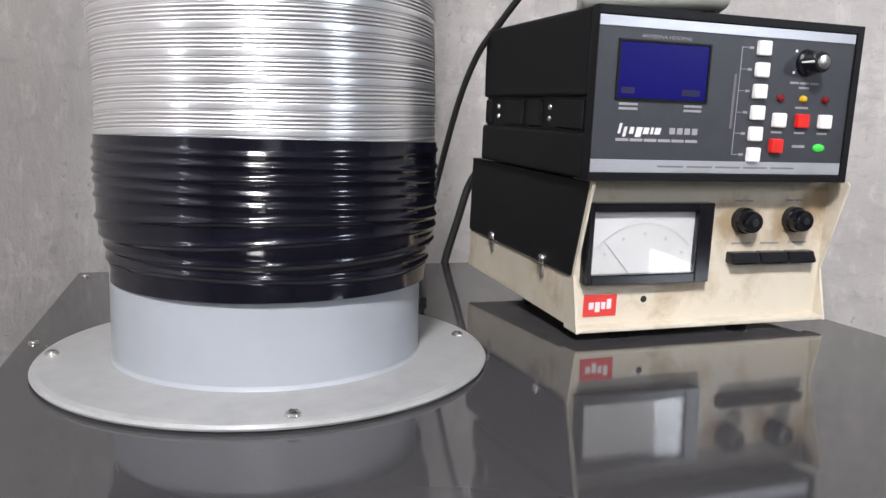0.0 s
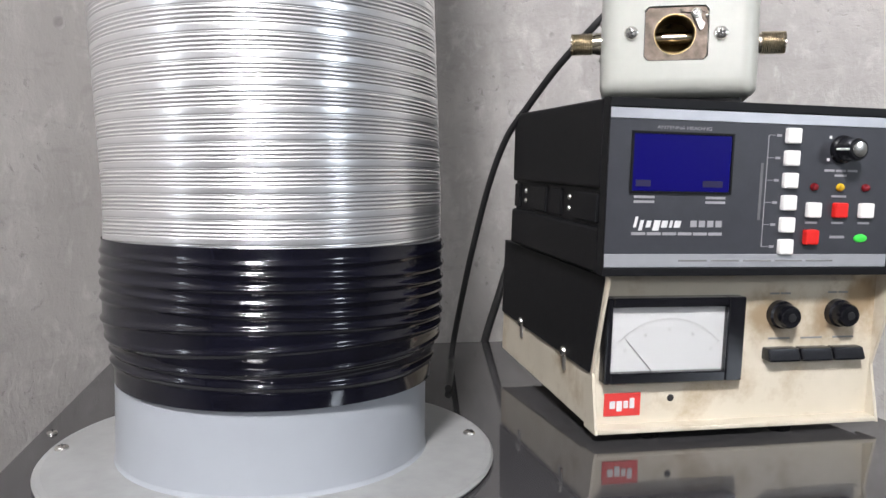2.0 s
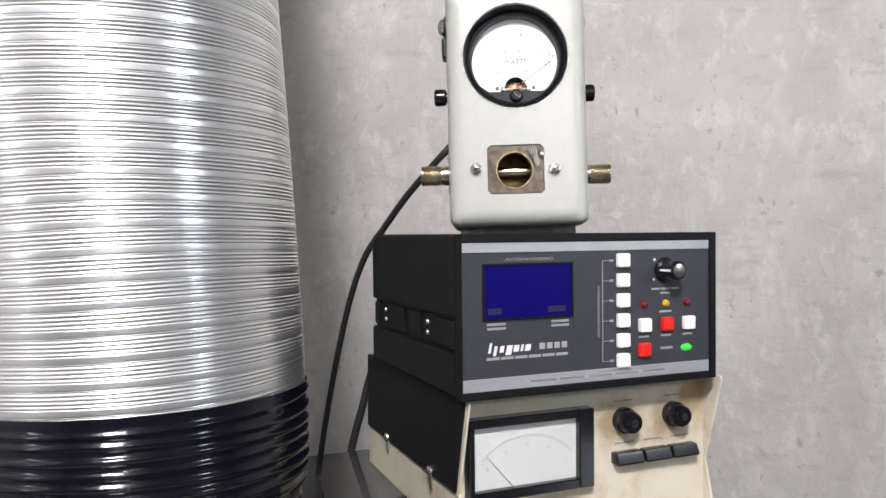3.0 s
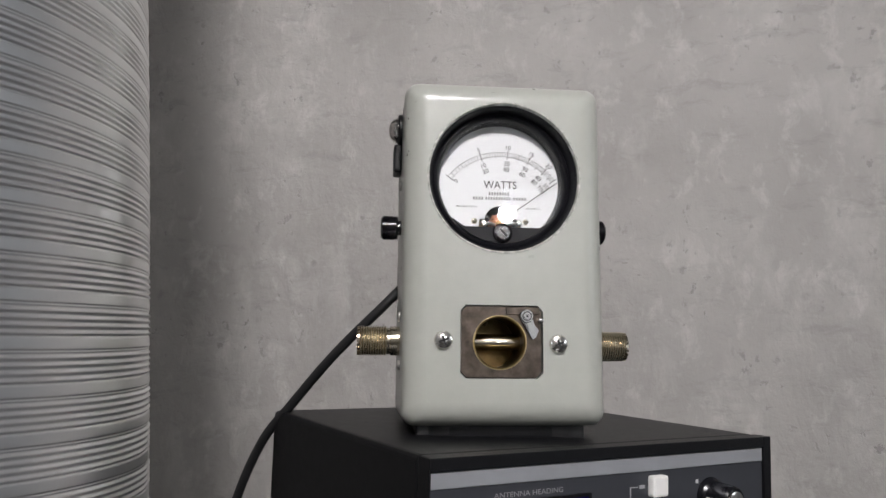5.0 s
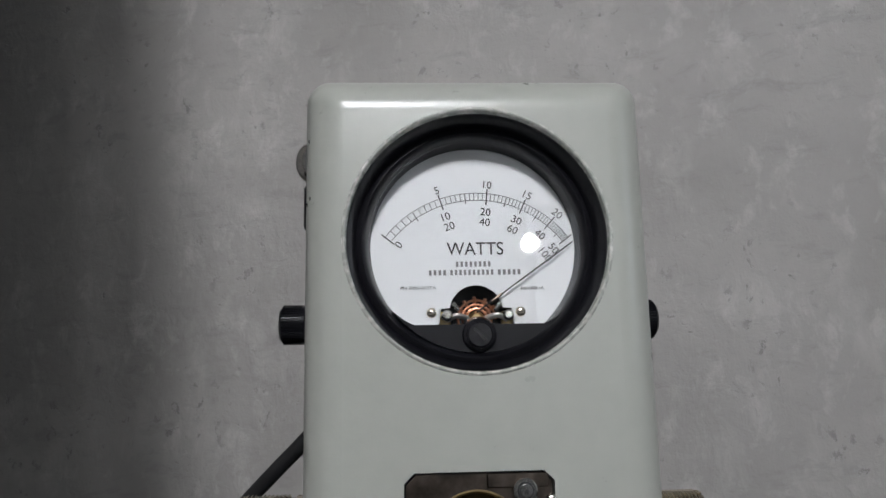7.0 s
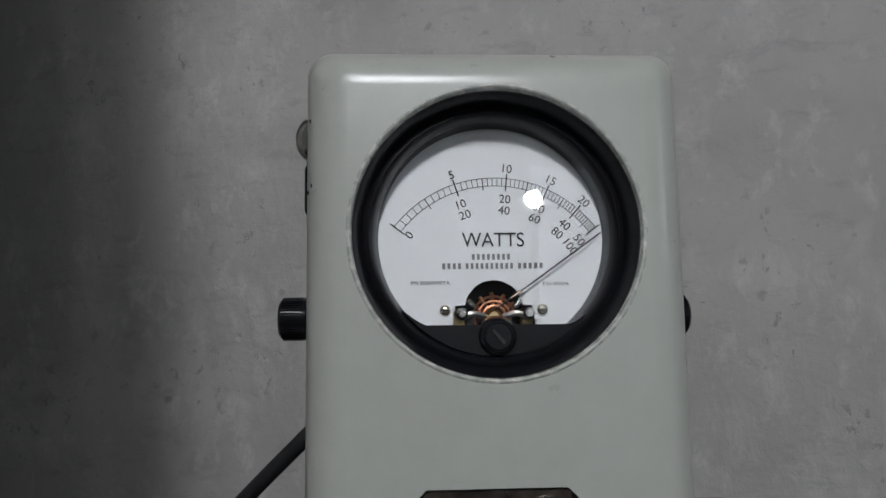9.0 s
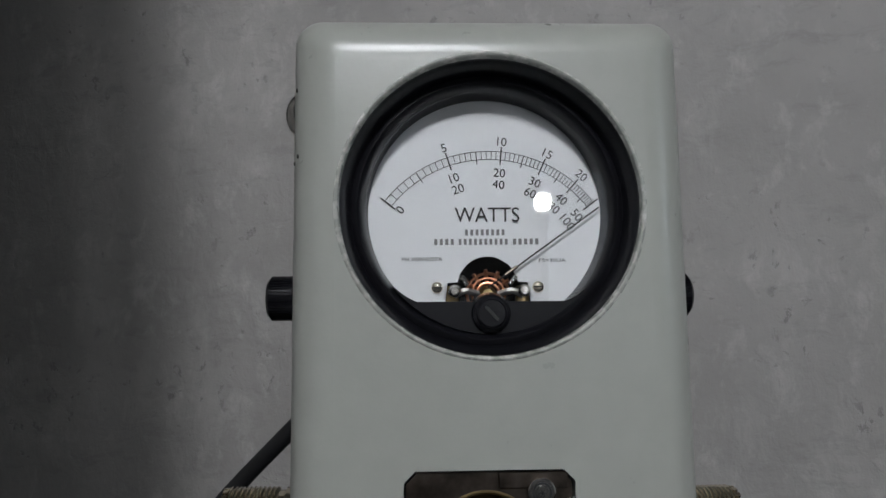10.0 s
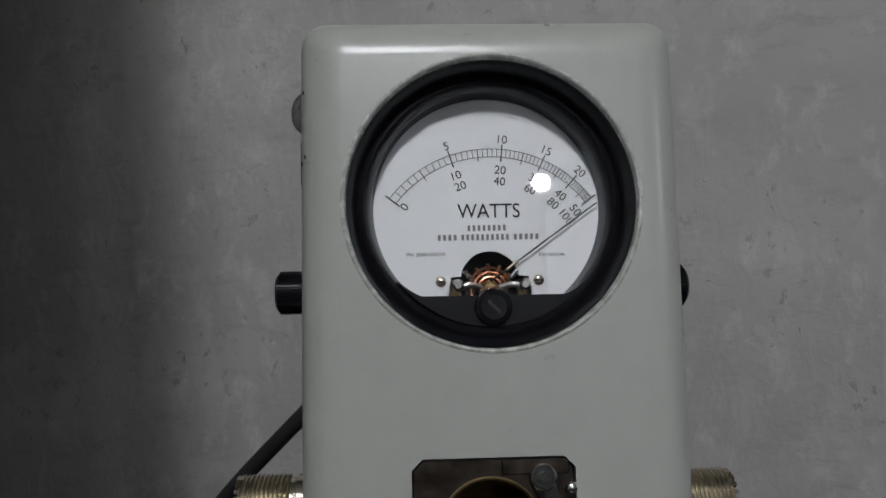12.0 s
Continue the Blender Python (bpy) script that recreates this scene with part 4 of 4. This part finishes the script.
    lettering("range_lettering", "FS=30UA", 0.0010, flat(0.0176, -0.0130), INK_BLACK, dial, 0.0074)
    part("glass", lathe([(0, 0.0112), (0.0328, 0.0112), (0.0328, 0.0120), (0, 0.0120)], (-0.0003, 0, 0), "y", 64), PANE, ins).visible_shadow = False
    # needle resting at the end of the scale
    tip = Vector((0.0305, 0.0152, 0.0013))
    foot = Vector((-0.0003, 0.0152, -0.0205))
    part("needle", tube([foot, foot.lerp(tip, 0.6), tip], 0.00024, 6, 2), INK_BLACK, ins)
    tail = foot.lerp(tip, 0.26)
    part("needle_sleeve", tube([foot.lerp(tip, 0.15), tail], 0.00045, 8, 2), BRONZE, ins)
    # movement: hair spring, arms and posts
    bm = None
    spiral = [(0.0062 * (1 - k / 70) * math.cos(k * 0.42) - 0.0003, 0.0195 - 0.0012 * k / 60, -0.0222 + 0.0062 * (1 - k / 70) * math.sin(k * 0.42)) for k in range(60)]
    part("hair_spring", tube(spiral, 0.00042, 6, 2), COPPER, ins, "coiled copper hair spring")
    for a in (65, 95, 125, 150, 35):
        q = radians(a)
        part("spoke", tube([(0.0030 * math.cos(q), 0.0202, -0.0222 + 0.0030 * math.sin(q)), (0.0070 * math.cos(q), 0.0192, -0.0222 + 0.0070 * math.sin(q))], 0.00055, 6, 1), COPPER, ins)
    part("hub", lathe([(0, 0.0160), (0.0014, 0.0160), (0.0024, 0.0175), (0.0026, 0.022), (0, 0.022)], (-0.0003, 0, -0.0222), "y", 20), BRASS, ins)
    for sx in (-1, 1):
        part("arm", tube([(sx * 0.0025, 0.0178, -0.0222), (sx * 0.0064, 0.0168, -0.0212), (sx * 0.0094, 0.0172, -0.0226)], 0.0009, 8, 3), STEEL, ins)
        part("arm", tube([(sx * 0.0058, 0.0172, -0.0196), (sx * 0.0074, 0.0166, -0.0172)], 0.0008, 8, 2), CHROME, ins)
        part("post", lathe([(0, 0.0140), (0.0010, 0.0140), (0.0017, 0.0148), (0.0017, 0.0240), (0, 0.0240)], (sx * 0.0094, 0, -0.0214), "y", 16), CHROME, ins)
        part("bracket", box(sx * 0.0098 - 0.0018, sx * 0.0098 + 0.0018, 0.0215, 0.0235, -0.0262, -0.0195, 0.0004, 1), BRASS, ins)
        screw(0.0016, (sx * 0.0138 - 0.0003, yd, -0.0203), "-y", ins, SILVER_TARNISH, cross=False)
        own = box(sx * 0.0138 - 0.0003 - 0.0014, sx * 0.0138 - 0.0003 + 0.0014, yd - 0.0013, yd - 0.0009, -0.02045, -0.02015)
        part("slot", own, INK_BLACK, ins)

    # the plug-in socket
    so = new("element_socket")
    so.parent = g
    tagged(so, "empty brass plug-in socket behind a bronze plate")
    hx, hz, hr = -0.0022, 0.0413, 0.0134
    mid_x, mid_z = (bx0 + bx1) / 2, (bz0 + bz1) / 2
    inner = [(mid_x + (x - mid_x) * 0.972, mid_z + (z - mid_z) * 0.968) for x, z in window]
    # black sheet behind the plate stands in for the shade round its edge
    part("gap", slab(window, 0.001, (0, 0.0062, 0)), INK_BLACK, so)
    plate = part("plate", slab(inner, 0.004, (0, 0.0016, 0)), BRONZE, so, "worn bronze plate")
    gap = so.children[0]
    drill = part("scratch", rod(hr, 0.03, (hx, -0.01, hz), "y", segments=64), BRONZE, so)
    cut(plate, [drill])
    cut(gap, [part("scratch", rod(hr, 0.03, (hx, -0.01, hz), "y", segments=64), BRONZE, so)])
    part("bore", lathe([(hr + 0.002, 0.0070), (hr - 0.0006, 0.0070), (hr - 0.0006, 0.030), (0, 0.030), (0, 0.031), (hr + 0.002, 0.031)], (hx, 0, hz), "y", 64), BORE, so)
    part("inner_line", rod(0.0042, 0.026, (hx - 0.013, 0.019, hz + 0.0005), "x", 0.0004, 24), SILVER_TARNISH, so)
    part("rim", lathe([(hr + 0.0002, 0.0014), (hr + 0.0002, 0.0060), (hr - 0.0009, 0.0060), (hr - 0.0009, 0.0022), (hr - 0.0003, 0.0014)], (hx, 0, hz), "y", 64, None, True), BRASS, so)
    part("strip", box(0.0008, 0.0180, 0.0008, 0.0018, 0.0552, 0.0592, 0.0003, 1), BRONZE, so)
    catch = part("catch", lathe([(0, -0.0016), (0.0016, -0.0016), (0.0017, -0.0010), (0.0030, -0.0010), (0.0034, -0.0006), (0.0034, 0.0010), (0, 0.0010)], (0.0112, 0, 0.0545), "y", 28), POLISHED, so, "bright metal catch")
    part("catch_ring", lathe([(0.0019, -0.0011), (0.0024, -0.0011), (0.0024, -0.0008), (0.0019, -0.0008)], (0.0112, 0, 0.0545), "y", 24, None, True), INK_BLACK, catch)
    for q in (0, 60, 120):
        own = box(-0.0009, 0.0009, -0.0018, -0.0014, -0.00016, 0.00016)
        bmesh.ops.transform(own, matrix=Matrix.Translation((0.0112, 0, 0.0545)) @ pose(0, 0, 0, 0, q, 0), verts=own.verts)
        part("recess", own, INK_BLACK, catch)
    blade = [(0.0085, 0.0525), (0.0112, 0.0508), (0.0128, 0.0450), (0.0142, 0.0428), (0.0158, 0.0440), (0.0172, 0.0475), (0.0150, 0.0500), (0.0142, 0.0535)]
    part("blade", slab(blade, 0.0008, (0, -0.0004, 0)), POLISHED, catch)
    part("ball", lathe([(0, -0.0026), (0.0012, -0.0020), (0.0016, -0.0008), (0.0012, 0.0004), (0, 0.0008)], (0.0181, 0, 0.0520), "y", 16), CHROME, catch)
    for x, z in ((-0.0307, 0.0422), (0.0270, 0.0408)):
        screw(0.0047, (x, 0, z), "-y", g)

    # sockets, knobs and strap fittings on both sides
    for sx, axis in ((-1, "-x"), (1, "x")):
        z, y = 0.0425 if sx < 0 else 0.0405, 0.037
        prof = [(0.0062, 0), (0.0078, 0), (0.0078, 0.0048), (0.0070, 0.0052), (0.0070, 0.0068)]
        for k in range(11):
            prof += [(0.0080, 0.0072 + 0.0013 * k), (0.0081, 0.0075 + 0.0013 * k), (0.0072, 0.0081 + 0.0013 * k)]
        prof += [(0.0078, 0.0215), (0.0062, 0.0215), (0.0058, 0.0205), (0.0058, 0)]
        con = part("coax_socket", lathe(prof, (sx * W, y, z), axis, 36), SILVER_TARNISH, g, "threaded brass coaxial socket", 60)
        bm = None
        for k in range(20):
            a = 2 * math.pi * k / 20
            own = box(0.0210, 0.0226, -0.0006, 0.0006, 0.0060, 0.0077)
            bmesh.ops.transform(own, matrix=Matrix.Translation((sx * W, y, z)) @ pose(0, 0, 0 if sx > 0 else 0, 0, 0, 0 if sx > 0 else 180) @ Matrix.Rotation(a, 4, "X"), verts=own.verts)
            bm = merge(bm, own)
        part("crown", bm, SILVER_TARNISH, con)
        part("insulator", lathe([(0, 0.0160), (0.0058, 0.0160), (0.0058, 0.001), (0, 0.001)], (sx * W, y, z), axis, 24), WHITE, con)
        for dz in (-0.0128, 0.0128):
            screw(0.0026, (sx * W, y - 0.006, z + dz), axis, g, STEEL, cross=False)
        # ribbed knob
        out = 0.0 if sx < 0 else 0.001
        prof = [(0, 0), (0.0040, 0), (0.0040, 0.0016 + out), (0.0060, 0.0020 + out), (0.0065, 0.0028 + out), (0.0060, 0.0104 + out), (0.0052, 0.0111 + out), (0, 0.0114 + out)]
        kn = part("side_knob", lathe(prof, (sx * W, 0.037, 0.1042), axis, 36), BLACK, g, "ribbed black knob")
        bm = None
        for k in range(44):
            own = box(0.0040 + out, 0.0100 + out, -0.00018, 0.00018, 0.0056, 0.00655)
            bmesh.ops.transform(own, matrix=Matrix.Translation((sx * W, 0.037, 0.1042)) @ pose(0, 0, 0, 0, 0, 0 if sx > 0 else 180) @ Matrix.Rotation(2 * math.pi * k / 44, 4, "X"), verts=own.verts)
            bm = merge(bm, own)
        tagged(part("knurl", bm, BLACK, kn), kind="stuff")
        # strap end under a domed screw
        st = part("strap_tab", box(min(sx * W, sx * (W + 0.0046)), max(sx * W, sx * (W + 0.0046)), 0.040, 0.056, 0.1370, 0.1530, 0.0014, 2), CASE, g, "cut black strap end under a domed screw")
        part("washer", lathe([(0, 0), (0.0092, 0), (0.0092, 0.0016), (0.0084, 0.0024), (0, 0.0024)], (sx * W, 0.043, 0.1615), axis, 28), CASE, st)
        dome = lathe([(0, 0), (0.0070, 0), (0.0071, 0.0010), (0.0064, 0.0030), (0.0046, 0.0047), (0.0024, 0.0056), (0, 0.0058)], (sx * (W + 0.0018), 0.043, 0.1615), axis, 28)
        part("dome_screw", dome, POLISHED, st)
        screw(0.0026, (sx * W, 0.040, 0.1285), axis, g, STEEL, cross=False)
    # chips in the enamel
    for x, z in ((-0.0492, 0.1560), (-0.0496, 0.1366), (-0.0488, 0.1385)):
        part("chip", lathe([(0, 0), (0.0006, 0), (0.0005, 0.0003), (0, 0.00035)], (x, 0.0030, z), "-x", 8), INK_BLACK, g)


watt_meter()


# ---- cables ----
def cable(name, points, r, label):
    ob = part(name, tube(points, r, 14, 12), RUBBER, None, "", 60)
    return tagged(ob, label, "cable")


cable("coax_cable", [(0.475, 0.796, 0.322), (0.4526, 0.7985, 0.3000), (0.430, 0.826, 0.2680), (0.4135, 0.852, 0.2375), (0.4025, 0.874, 0.213), (0.394, 0.898, 0.172), (0.3845, 0.9215, 0.1063), (0.3765, 0.940, 0.040), (0.372, 0.942, 0.007), (0.366, 0.915, 0.003), (0.355, 0.870, 0.0028), (0.346, 0.835, 0.0028)], 0.0029, "thin black cable drooping from the watt meter to the cabinet")
cable("power_cord", [(0.530, 0.960, 0.140), (0.500, 0.990, 0.130), (0.475, 1.030, 0.112), (0.461, 1.045, 0.090), (0.447, 1.045, 0.047), (0.433, 1.045, 0.000), (0.424, 1.045, -0.05), (0.420, 1.045, -0.25)], 0.0044, "thick black power cord hanging behind the cream control box")
